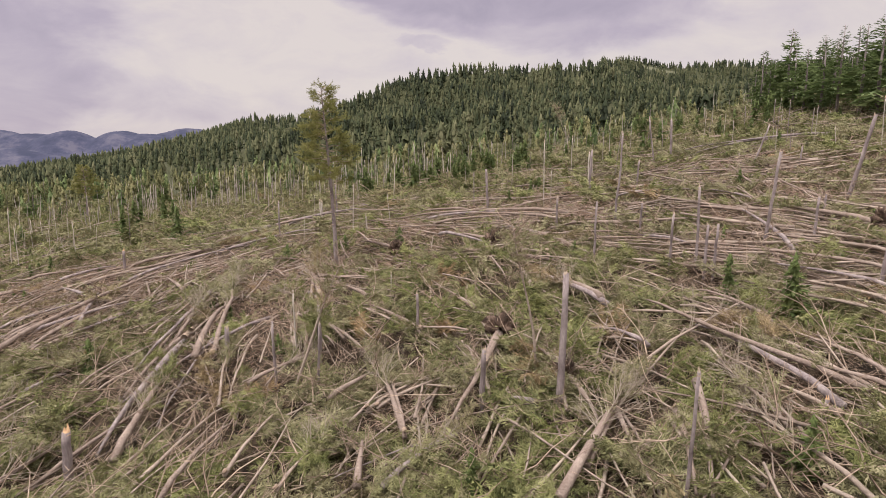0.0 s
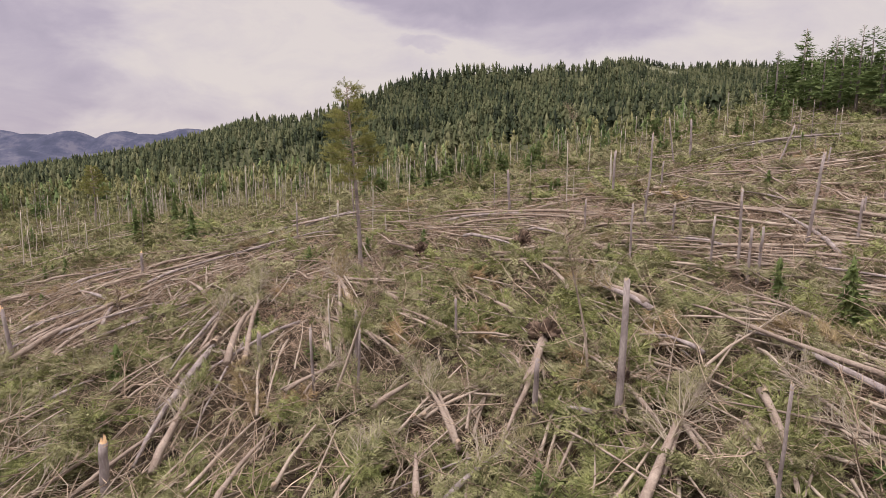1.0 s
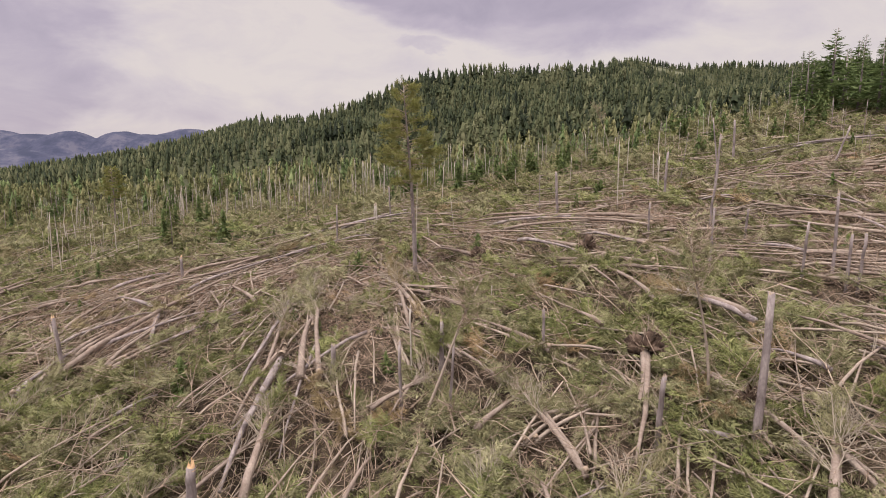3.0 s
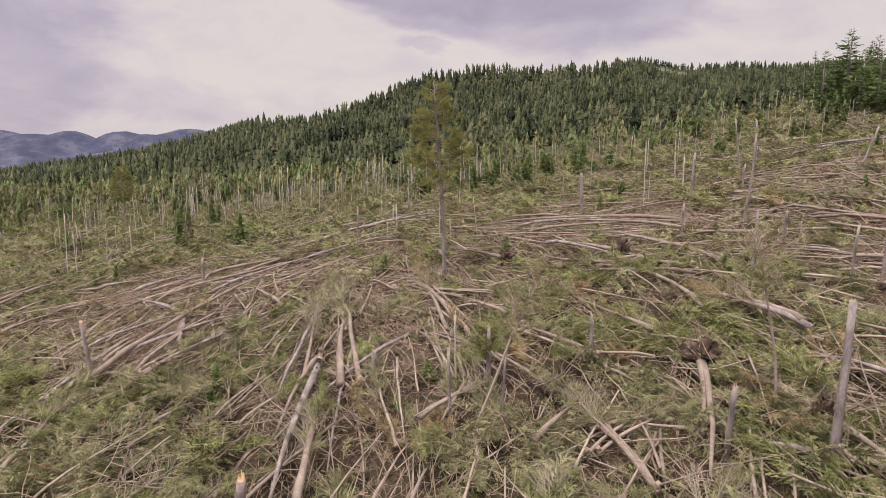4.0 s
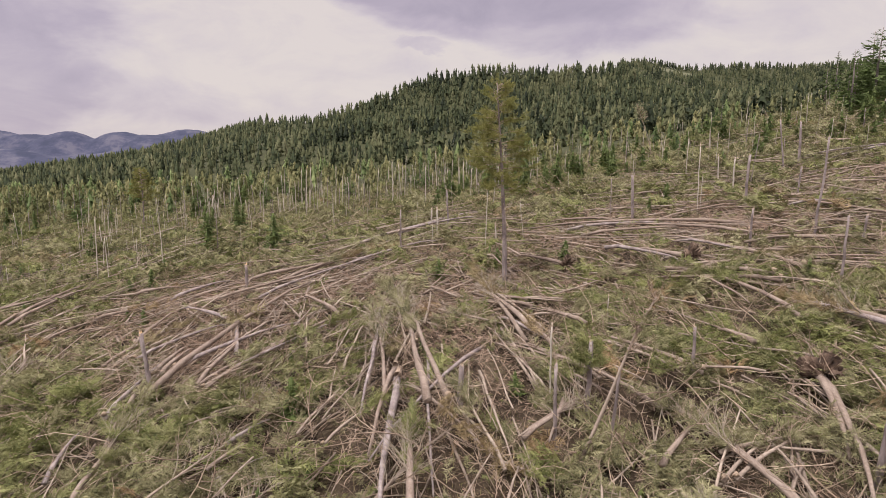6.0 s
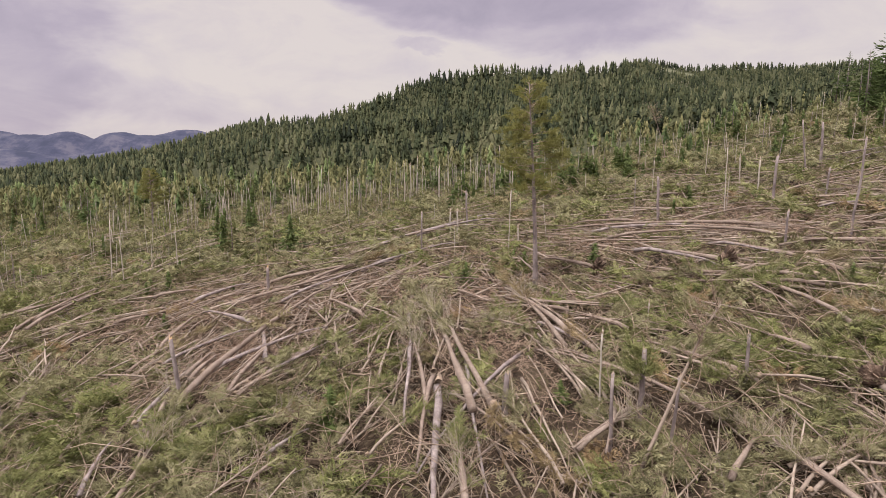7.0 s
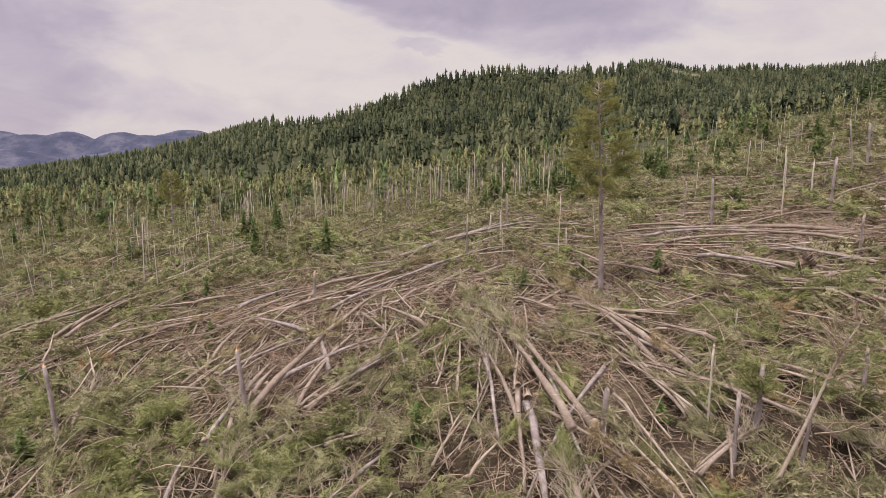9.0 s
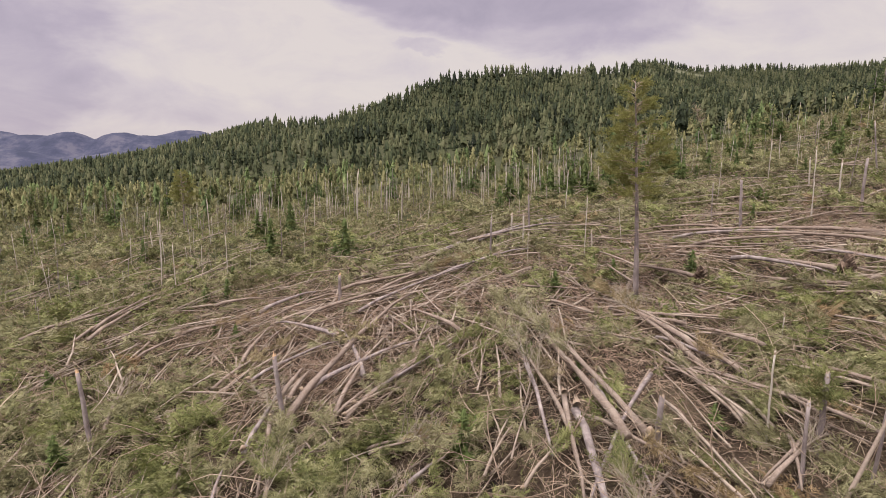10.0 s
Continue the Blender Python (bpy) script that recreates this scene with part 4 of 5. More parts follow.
fallen(-41.3, 61.2, -37.8, 61.2, 0.16, "plain")
fallen(-14.7, 26.0, -15.0, 31.1, 0.23, "branched")
fallen(-29.4, 42.6, -24.2, 47.2, 0.16, "plain")
fallen(-17.8, 25.6, -13.7, 31.1, 0.12, "branched")
fallen(-13.6, 22.5, -12.2, 25.7, 0.09, "plain")
fallen(-12.2, 22.1, -10.6, 27.8, 0.10, "plain")
fallen(-10.5, 21.6, -9.7, 25.8, 0.13, "plain")
fallen(-8.4, 22.6, -7.6, 26.6, 0.09, "plain")
fallen(-6.0, 21.2, -4.7, 24.6, 0.08, "branched")
fallen(-3.1, 20.4, -3.2, 22.6, 0.16, "plain")
fallen(-1.9, 20.4, 0.4, 22.5, 0.12, "branched")
fallen(-1.7, 24.0, -3.0, 30.1, 0.11, "plain")
fallen(-19.7, 25.3, -18.4, 27.4, 0.11, "plain")
fallen(-23.9, 31.3, -22.8, 32.5, 0.10, "plain")
fallen(8.6, 31.9, 15.1, 28.2, 0.09, "bowed")
fallen(16.1, 41.1, 20.4, 36.2, 0.10, "plain")
fallen(15.1, 39.2, 19.7, 34.9, 0.09, "plain")
fallen(15.5, 36.9, 19.2, 34.1, 0.09, "plain")
fallen(16.9, 34.5, 18.3, 32.6, 0.08, "plain")
fallen(16.0, 33.5, 17.5, 31.4, 0.08, "plain")
fallen(14.2, 31.9, 15.9, 29.1, 0.08, "plain")
fallen(12.9, 31.5, 14.8, 27.8, 0.08, "plain")
fallen(13.0, 29.7, 14.3, 26.9, 0.08, "plain")
fallen(12.9, 28.7, 13.8, 26.0, 0.08, "plain")
fallen(12.0, 27.1, 11.7, 23.0, 0.08, "plain")
fallen(8.5, 25.8, 16.1, 31.0, 0.08, "branched")
fallen(7.7, 30.3, 9.7, 28.1, 0.08, "bowed")
fallen(8.3, 29.0, 9.5, 27.8, 0.08, "plain")
fallen(5.2, 19.9, 8.0, 24.2, 0.15, "branched")
fallen(10.0, 22.8, 8.8, 19.1, 0.14, "splintered")
fallen(8.3, 21.2, 8.2, 19.2, 0.12, "plain")
fallen(6.7, 19.9, 9.6, 20.0, 0.08, "plain")
fallen(6.8, 22.1, 6.9, 19.5, 0.08, "plain")
fallen(5.5, 25.3, 5.8, 22.3, 0.15, "plain")
fallen(5.1, 28.3, 5.7, 25.6, 0.10, "branched")
fallen(9.8, 50.4, 17.4, 47.6, 0.10, "plain")
fallen(9.5, 48.0, 16.3, 42.7, 0.09, "plain")
fallen(10.5, 45.8, 16.1, 41.6, 0.09, "plain")
fallen(8.0, 42.4, 10.2, 39.4, 0.09, "plain")
fallen(20.2, 50.0, 25.3, 43.0, 0.15, "plain")
fallen(19.7, 41.5, 21.4, 37.6, 0.08, "plain")
fallen(22.9, 56.6, 25.9, 51.7, 0.11, "plain")
fallen(17.4, 59.2, 22.4, 55.6, 0.12, "plain")
fallen(-0.9, 62.4, 6.4, 59.1, 0.16, "plain")
fallen(0.0, 59.6, 8.3, 55.8, 0.13, "plain")
fallen(0.1, 54.1, 3.2, 48.8, 0.17, "plain")
fallen(5.5, 53.1, 8.4, 47.1, 0.11, "plain")
fallen(3.0, 47.8, 8.0, 46.3, 0.10, "plain")
fallen(-0.2, 46.5, 5.1, 44.3, 0.10, "plain")
fallen(0.9, 47.9, 4.7, 44.7, 0.08, "plain")
fallen(3.5, 44.9, 4.1, 40.5, 0.11, "plain")
fallen(4.7, 60.6, 9.5, 53.6, 0.11, "plain")
fallen(-9.4, 42.9, -7.3, 38.3, 0.12, "plain")
fallen(-9.8, 41.4, -9.0, 35.1, 0.08, "plain")
fallen(-9.9, 40.3, -8.7, 34.3, 0.08, "plain")
fallen(-9.9, 39.3, -6.2, 35.0, 0.08, "plain")
fallen(-5.1, 38.1, -2.9, 36.0, 0.08, "plain")
fallen(-6.8, 34.7, -6.1, 33.2, 0.08, "plain")
fallen(-8.1, 46.4, -3.1, 43.2, 0.08, "plain")
fallen(-7.7, 43.1, -3.3, 40.6, 0.08, "plain")
fallen(-9.7, 30.4, -6.7, 32.4, 0.13, "branched")
fallen(-11.4, 36.0, -10.7, 29.4, 0.09, "plain")

snag(4.8, 24.0, 6.1, 0.02, 0.15, "grey")
snag(-16.8, 25.5, 2.9, 0.04, 0.22, "fresh")
snag(-12.6, 34.5, 2.1, 0.03, 0.15, "grey")
snag(15.0, 63.5, 5.0, 0.02, 0.16, "grey")
snag(10.3, 41.5, 4.6, 0.01, 0.10, "grey")
snag(14.3, 51.2, 7.6, 0.04, 0.11, "grey")
snag(19.7, 63.3, 3.1, 0.06, 0.11, "grey")
snag(26.6, 78.3, 5.9, -0.18, 0.11, "grey")
snag(29.0, 79.7, 5.0, -0.01, 0.19, "grey")
snag(14.2, 38.1, 3.7, 0.00, 0.10, "grey")
snag(15.7, 37.6, 5.1, -0.01, 0.11, "grey")
snag(15.6, 36.2, 3.2, 0.03, 0.11, "grey")
snag(15.9, 35.7, 3.4, 0.02, 0.11, "grey")
snag(20.5, 39.1, 6.2, 0.07, 0.13, "grey")
snag(34.3, 60.2, 2.4, 0.11, 0.10, "grey")
snag(23.6, 39.0, 3.0, 0.06, 0.11, "grey")
snag(26.4, 42.7, 2.1, 0.02, 0.09, "grey")
snag(30.7, 47.0, 6.3, 0.18, 0.18, "grey")
snag(32.9, 66.5, 4.3, 0.35, 0.12, "grey")
snag(15.7, 29.1, 0.8, 0.07, 0.10, "pale")
snag(13.7, 20.9, 1.0, 0.06, 0.10, "fresh")
snag(22.7, 31.3, 4.6, 0.05, 0.11, "grey")
snag(7.3, 17.1, 4.8, 0.01, 0.06, "grey")
snag(-30.3, 57.7, 2.8, 0.02, 0.17, "fresh")
snag(-51.1, 71.8, 6.9, 0.02, 0.08, "pale")
snag(-48.7, 69.7, 5.1, 0.00, 0.07, "pale")
snag(-60.0, 89.6, 3.7, -0.07, 0.10, "pale")
snag(-45.3, 75.1, 4.5, -0.02, 0.08, "pale")
snag(-8.1, 65.6, 1.8, -0.07, 0.12, "pale")
snag(-13.9, 70.0, 3.2, -0.02, 0.15, "pale")
snag(-30.4, 39.9, 4.1, -0.11, 0.17, "fresh")
snag(-17.5, 65.7, 4.2, -0.00, 0.11, "grey")
snag(-14.6, 74.4, 2.7, -0.00, 0.15, "pale")
snag(-12.7, 74.3, 4.4, -0.05, 0.12, "grey")
snag(4.7, 63.9, 4.6, -0.06, 0.17, "grey")
snag(9.4, 50.9, 3.0, -0.00, 0.11, "grey")
snag(15.1, 47.0, 2.7, -0.00, 0.11, "grey")
snag(-1.4, 33.9, 2.6, -0.02, 0.09, "grey")
snag(1.7, 25.4, 3.0, 0.01, 0.12, "grey")
snag(-40.3, 39.2, 5.0, -0.10, 0.16, "fresh")
snag(-6.8, 32.5, 3.6, 0.02, 0.13, "grey", True)
snag(-3.6, 41.5, 2.0, 0.03, 0.06, "pale")
snag(18.7, 77.7, 3.4, -0.08, 0.12, "pale")
snag(15.9, 68.1, 4.3, -0.00, 0.12, "pale")
tall_pine(-8.8, 50.2, 15.3, -0.05, 0.18)
slender_tree(4.2, 26.9, 7.7, -0.13, 0.07)
conifer(-32.4, 75.0, 4.8, 1.1)
conifer(-43.7, 71.9, 2.0, 1.45)
conifer(1.0, 19.5, 2.3, 1.00)
conifer(16.8, 28.9, 3.9, 1.00)
conifer(15.2, 32.2, 3.1, 1.00)
conifer(11.7, 18.3, 2.3, 1.00)
conifer(-8.9, 55.6, 1.9, 1.41)
conifer(-1.8, 92.6, 4.0, 1.27)
conifer(11.4, 73.9, 1.9, 1.60)
conifer(-2.1, 102.3, 3.4, 1.59)
conifer(-44.7, 67.1, 1.4, 1.60)
conifer(58.3, 116.9, 11.0, 1.00)
conifer(58.7, 106.8, 10.3, 1.00)
conifer(56.7, 99.8, 9.9, 1.00)
conifer(56.4, 94.9, 11.3, 1.00)
conifer(57.2, 92.1, 12.6, 1.00)
conifer(57.1, 86.9, 12.2, 1.00)
conifer(56.3, 82.2, 13.0, 1.00)
snag(-8.6, 30.4, 3.9, -0.03, 0.08, "grey")
snag(-8.3, 33.6, 4.3, -0.01, 0.06, "pale")
slender_tree(-7.7, 29.5, 7.2, 0.40, 0.085)
snag(-6.4, 29.9, 3.6, 0.06, 0.07, "grey")
fallen(-13.6, 35.5, -17.1, 49.9, 0.18, "branched")
fallen(-26.7, 39.8, -22.9, 45.8, 0.11, "plain")
fallen(-34.0, 34.2, -34.2, 36.4, 0.16, "plain")
fallen(-31.7, 32.0, -32.2, 35.3, 0.13, "plain")
fallen(-26.2, 40.9, -21.1, 46.8, 0.11, "plain")
fallen(-10.6, 49.2, -7.2, 38.9, 0.10, "plain")
fallen(-5.1, 27.1, -3.4, 29.0, 0.15, "plain")
fallen(-19.1, 39.5, -18.8, 45.3, 0.10, "plain")
fallen(-40.7, 41.2, -42.0, 46.3, 0.13, "branched")
fallen(-18.7, 32.0, -16.7, 34.5, 0.08, "plain")
fallen(-15.3, 36.0, -11.9, 30.2, 0.10, "plain")
fallen(-27.6, 40.4, -26.8, 46.9, 0.15, "plain")
fallen(14.9, 24.4, 13.8, 31.2, 0.10, "bowed")
fallen(-23.5, 24.5, -20.5, 29.5, 0.08, "branched")
fallen(-26.5, 28.0, -23.5, 33.0, 0.08, "branched")
fallen(-20.5, 23.5, -18.5, 27.5, 0.07, "branched")
tall_pine(-66.0, 114.0, 10.5, 0.02, 0.15)
slender_tree(23.0, 114.0, 9.5, -0.28, 0.07)
# ---- placed things: end ----

# more trees that lie about, the way that their neighbours lie
spots = np.array(lie)


def lay_of(x, y):
    """The way trees lie about here, from the placed ones near by; a trunk has no front."""
    x, y = np.atleast_1d(x), np.atleast_1d(y)
    d = (x[:, None] - spots[:, 0]) ** 2 + (y[:, None] - spots[:, 1]) ** 2
    w = 1 / (d + 9.0) ** 2
    return 0.5 * np.arctan2((w * np.sin(2 * spots[:, 2])).sum(1), (w * np.cos(2 * spots[:, 2])).sum(1))


field = np.random.default_rng(21)
kinds = ("plain", "plain", "branched", "plain", "rooted", "plain", "branched", "bowed", "plain", "splintered")
models = [fallen_tree(9.0, 0.075 + 0.009 * k, kinds[k], field, 0.6 if k % 2 else 0.0) for k in range(10)]
for k in range(185):
    y = float(18 + 62 * field.uniform() ** 0.9) if k < 160 else float(field.uniform(-16, 16))
    x = float(field.uniform(-20 - 0.75 * y, 4 + 0.58 * y))
    yaw = float(lay_of(x, y)[0]) + field.normal(0, 0.35) + (math.pi if field.uniform() < 0.5 else 0)
    size = field.uniform(0.55, 1.15) * (0.8 if y < 46 else 1.0)
    l = 9.0 * size / 2
    m, length, yaw = lay(x - l * math.cos(yaw), y - l * math.sin(yaw), x + l * math.cos(yaw), y + l * math.sin(yaw), 0.25 + field.uniform(0, 0.5))
    m = m @ Matrix.Diagonal((size, size * 0.9, size * 0.9, 1))
    if k < len(models):
        models[k].matrix_world = m
    else:
        copy_thing(models[int(field.integers(0, 10))], m)

# thin poles and stubs that still stand
poles = []
for k in range(6):
    poles.append(snag(0, 0, 5.0, 0.02 * (k - 3), 0.035 + 0.006 * k, "pale" if k % 4 else "grey"))
for k in range(350):
    if k >= 300:
        x, y, s = field.uniform(18, 80), field.uniform(60, 118), field.uniform(0.4, 1.1)
    elif k >= 275:
        x, y, s = field.uniform(-76, -44), field.uniform(50, 76), field.uniform(0.22, 0.6)
    elif k >= 235:
        x, y, s = field.uniform(-118, -52), field.uniform(84, 125), field.uniform(0.6, 1.3)
    elif k < 150:
        x, y, s = field.uniform(-56, 2), field.uniform(98, 122), field.uniform(0.6, 1.35)
    elif k < 195:
        x, y, s = field.uniform(-85, -44), field.uniform(58, 110), field.uniform(0.4, 1.1)
    else:
        x, y, s = field.uniform(-15, 62), field.uniform(62, 120), field.uniform(0.5, 1.4)
    m = Matrix.Translation((x, y, float(ground_z(x, y)))) @ Matrix.Rotation(field.uniform(0, 6.28), 4, "Z") @ Matrix.Rotation(field.normal(0, 0.05), 4, "X") @ Matrix.Diagonal((s, s, s, 1))
    if k < 6:
        poles[k].matrix_world = m
    else:
        copy_thing(poles[int(field.integers(0, 6))], m)

# conifers that still stand at the edge of the forest
for k in range(150):
    if k < 60:
        x, y, h = field.uniform(-150, -50), field.uniform(120, 200), field.uniform(4, 8)
    elif k < 85:
        x, y, h = field.uniform(-125, -35), field.uniform(78, 128), field.uniform(2.2, 6)
    elif k < 110:
        x, y, h = field.uniform(-45, 45), field.uniform(118, 150), field.uniform(3, 7)
    else:
        x, y, h = field.uniform(62, 110), field.uniform(92, 150), field.uniform(7, 14.5)
    conifer(float(x), float(y), float(h))
for k in range(40):
    conifer(float(field.uniform(-14, 14)), float(field.uniform(92, 118)), float(field.uniform(2.6, 5.2)), 1.1)
for k in range(50):
    conifer(float(field.uniform(16, 76)), float(field.uniform(86, 130)), float(field.uniform(1.6, 4.6)), 1.1)
for k in range(36):
    y = float(field.uniform(30, 100))
    conifer(float(field.uniform(-15 - 0.7 * y, 0.6 * y)), y, float(field.uniform(1.0, 2.6)), 1.2)

# ---- loose boughs, twigs and sticks over the ground ----
def strewn(rng, n, y0, y1, spread_x=0.69):
    y = rng.uniform(y0, y1, n)
    x = -8 + rng.uniform(-1, 1, n) * (11 + np.maximum(y, 20) * spread_x)
    return x, y


def trampled(x, y):
    """1 where stems and torn brown twigs lie bare, without green boughs."""
    v = 0 * x
    for cx, cy, rx, ry in ((-27, 56, 16, 9), (-11, 50, 9, 5), (8, 60, 15, 8), (-1, 27.5, 4, 3), (-13, 39, 5, 8), (31, 63, 10, 9), (-29, 46, 5, 5), (14, 22, 4, 5), (20, 36, 7, 6), (27, 46, 8, 9)):
        v = np.maximum(v, np.exp(-((x - cx) / rx) ** 2 - ((y - cy) / ry) ** 2))
    return v


def piled(x, y):
    """How thick the boughs lie, 0 to 1."""
    return np.clip(0.55 + 0.5 * bumps(x, y, 2.6, 1.0) + 0.3 * bumps(x, y, 9.0, 3.0), 0, 1) * (1 - 0.85 * trampled(x, y))


def clear_of_stems(x, y, gap):
    """True where no placed trunk lies within the gap."""
    a = np.array(stems)
    dx, dy = a[:, 2] - a[:, 0], a[:, 3] - a[:, 1]
    f = np.clip(((x[:, None] - a[:, 0]) * dx + (y[:, None] - a[:, 1]) * dy) / (dx * dx + dy * dy), 0, 1)
    return np.hypot(x[:, None] - a[:, 0] - f * dx, y[:, None] - a[:, 1] - f * dy).min(1) > gap


def crown_template(seed, boughs, kinds, width):
    """The crown of a felled fir, four metres long along x, lying with its boughs pressed and sticking up."""
    g = np.random.default_rng(seed)
    s = Soup()
    q = g.uniform(0, 1, boughs)
    p = np.stack([4 * q, g.normal(0, 0.16, boughs), 0.1 + g.uniform(0, 0.35, boughs)], 1)
    scatter(s, kinds, g, p, g.choice([-1, 1], boughs) * g.uniform(0.15, 1.15, boughs), g.uniform(-0.25, 0.6, boughs), g.normal(0, 0.7, boughs), width * (1.25 - 0.75 * q) * g.uniform(0.7, 1.25, boughs))
    return s.arrays()


def leaf_tone(rng, x, y):
    """Patches of fresh green, grey-olive and rusty boughs, each crown a little different."""
    return np.clip(0.56 + 0.24 * bumps(x, y, 3.4, 9.0) + rng.normal(0, 0.13, len(x)), 0, 1)


FELLED = [crown_template(70 + k, 28, SPRAYS, 1.3) for k in range(5)]
FELLED_FAR = [crown_template(80 + k, 15, SPARSE, 1.5) for k in range(5)]
brush, twigs, sticks = Soup(), Soup(), Soup()
for n, y0, y1, templates, size in ((1480, 16, 46, FELLED, 1.0), (1900, 44, 84, FELLED_FAR, 1.0), (1300, 80, 150, FELLED_FAR, 1.25), (150, -14, 12, FELLED_FAR, 1.0)):
    x, y = strewn(field, n, y0, y1)
    keep = (field.uniform(0, 1, n) < 0.05 + 0.95 * piled(x, y)) & (clear_of_stems(x, y, 0.5) | (field.uniform(0, 1, n) < 0.35))
    x, y = x[keep], y[keep]
    n = len(x)
    z = ground_z(x, y) + field.uniform(-0.05, 0.2, n)
    yaw = lay_of(x, y) + field.normal(0, 0.4, n) + np.pi * field.integers(0, 2, n)
    scatter(brush, templates, field, np.stack([x, y, z], 1), yaw, field.normal(0.05, 0.1, n), field.normal(0, 0.5, n), size * field.uniform(0.6, 1.2, n), leaf_tone(field, x, y))
for n, y0, y1, templates, size in ((3900, 16, 46, SPRAYS, 1.0), (3500, 44, 82, SPARSE, 1.3), (3500, 80, 135, SPARSE, 1.7)):
    x, y = strewn(field, n, y0, y1)
    keep = (field.uniform(0, 1, n) > 0.75 * trampled(x, y)) & clear_of_stems(x, y, 0.4)
    x, y = x[keep], y[keep]
    n = len(x)
    z = ground_z(x, y) + field.uniform(0, 0.3, n)
    yaw = lay_of(x, y) + field.normal(0, 0.7, n) + np.pi * field.integers(0, 2, n)
    scatter(brush, templates, field, np.stack([x, y, z], 1), yaw, field.uniform(-0.1, 0.5, n), field.normal(0, 0.8, n), size * field.uniform(0.5, 1.3, n), leaf_tone(field, x, y))
tagged(new("torn_boughs", brush.mesh("torn_boughs", M_BRUSH)), "torn olive-green conifer boughs strewn over the slope", "brush", kind="stuff")
for n, y0, y1, size in ((3000, 17, 46, 1.6), (1250, 17, 48, 3.2), (2000, 44, 85, 2.2), (900, 80, 130, 3.0)):
    x, y = strewn(field, n, y0, y1)
    z = ground_z(x, y) + field.uniform(0.1, 0.9, n)
    yaw = lay_of(x, y) + field.normal(0, 0.6, n) + np.pi * field.integers(0, 2, n)
    scatter(twigs, TWIGS, field, np.stack([x, y, z], 1), yaw, field.uniform(-0.1, 0.6, n), field.uniform(0, 6.28, n), size * field.uniform(0.5, 1.4, n))
tagged(new("bare_branches", twigs.mesh("bare_branches", M_BARE)), "bare grey-tan broken branches strewn over the slope", "branches", kind="stuff")
for n, y0, y1, size in ((700, 14, 46, 6.0), (900, 44, 85, 6.5), (380, 80, 125, 7.0)):
    x, y = strewn(field, n, y0, y1)
    keep = field.uniform(0, 1, n) < 0.45 + 0.55 * np.maximum(trampled(x, y), np.clip(0.4 + bumps(x, y, 4.5, 6.0), 0, 1))
    x, y = x[keep], y[keep]
    n = len(x)
    z = ground_z(x, y) + field.uniform(0.25, 1.0, n)
    yaw = lay_of(x, y) + field.normal(0, 0.22, n) * np.where(field.uniform(0, 1, n) < 0.3, 3.0, 1.0) + np.pi * field.integers(0, 2, n)
    long = size * field.uniform(0.45, 1.2, n)
    # the ground rises or falls along each stem
    rise_by = np.arctan2(ground_z(x + np.cos(yaw) * long, y + np.sin(yaw) * long) - ground_z(x, y), long)
    scatter(sticks, STICKS, field, np.stack([x, y, z], 1), yaw, rise_by + field.normal(0.01, 0.03, n), field.uniform(0, 6.28, n), long)
# short thick logs heaped on the bare brows, at all angles
LOGS = []
for k in range(5):
    shape = Soup()
    f = np.linspace(0, 1, 5)
    shape.add(*tube(np.stack([f, 0.012 * np.sin(3 * f + k), 0.008 * np.sin(5 * f + k)], 1), (0.014 + 0.0025 * k) * (1 - 0.5 * f), 6))
    LOGS.append(shape.arrays())
for n, cx, cy, rx, ry in ((260, -27, 55, 15, 9), (60, -11, 50, 9, 5), (120, 9, 60, 15, 8), (60, 31, 62, 10, 9), (110, 25, 41, 9, 10)):
    x, y = cx + rx * np.clip(field.normal(0, 0.6, n), -1.3, 1.3), cy + ry * np.clip(field.normal(0, 0.6, n), -1.3, 1.3)
    yaw = lay_of(x, y) + field.normal(0, 0.65 if cx < 20 else 0.2, n) + np.pi * field.integers(0, 2, n)
    long = field.uniform(1.6, 5.0, n) if cx < 20 else field.uniform(3.5, 8.0, n)
    rise_by = np.arctan2(ground_z(x + np.cos(yaw) * long, y + np.sin(yaw) * long) - ground_z(x, y), long)
    scatter(sticks, LOGS, field, np.stack([x, y, ground_z(x, y) + field.uniform(0.2, 0.8, n)], 1), yaw, rise_by + field.normal(0.02, 0.05, n), field.uniform(0, 6.28, n), long)
tagged(new("fallen_poles", sticks.mesh("fallen_poles", M_LOG)), "thin pale fallen stems lying side by side", "fallen stems", kind="stuff")

def overgrown(x, y):
    """How much of the ground cover is green, 0 to 1: more on the lower slope and towards the forest."""
    return np.clip(0.32 + 0.35 * bumps(x, y, 6.0, 4.0) + 0.5 * np.clip((y - 45 - 0.35 * x) / 40, 0, 1) + 0.6 * np.exp(-((x + 24) / 12) ** 2 - ((y - 92) / 14) ** 2), 0.05, 0.95) * (1 - trampled(x, y))


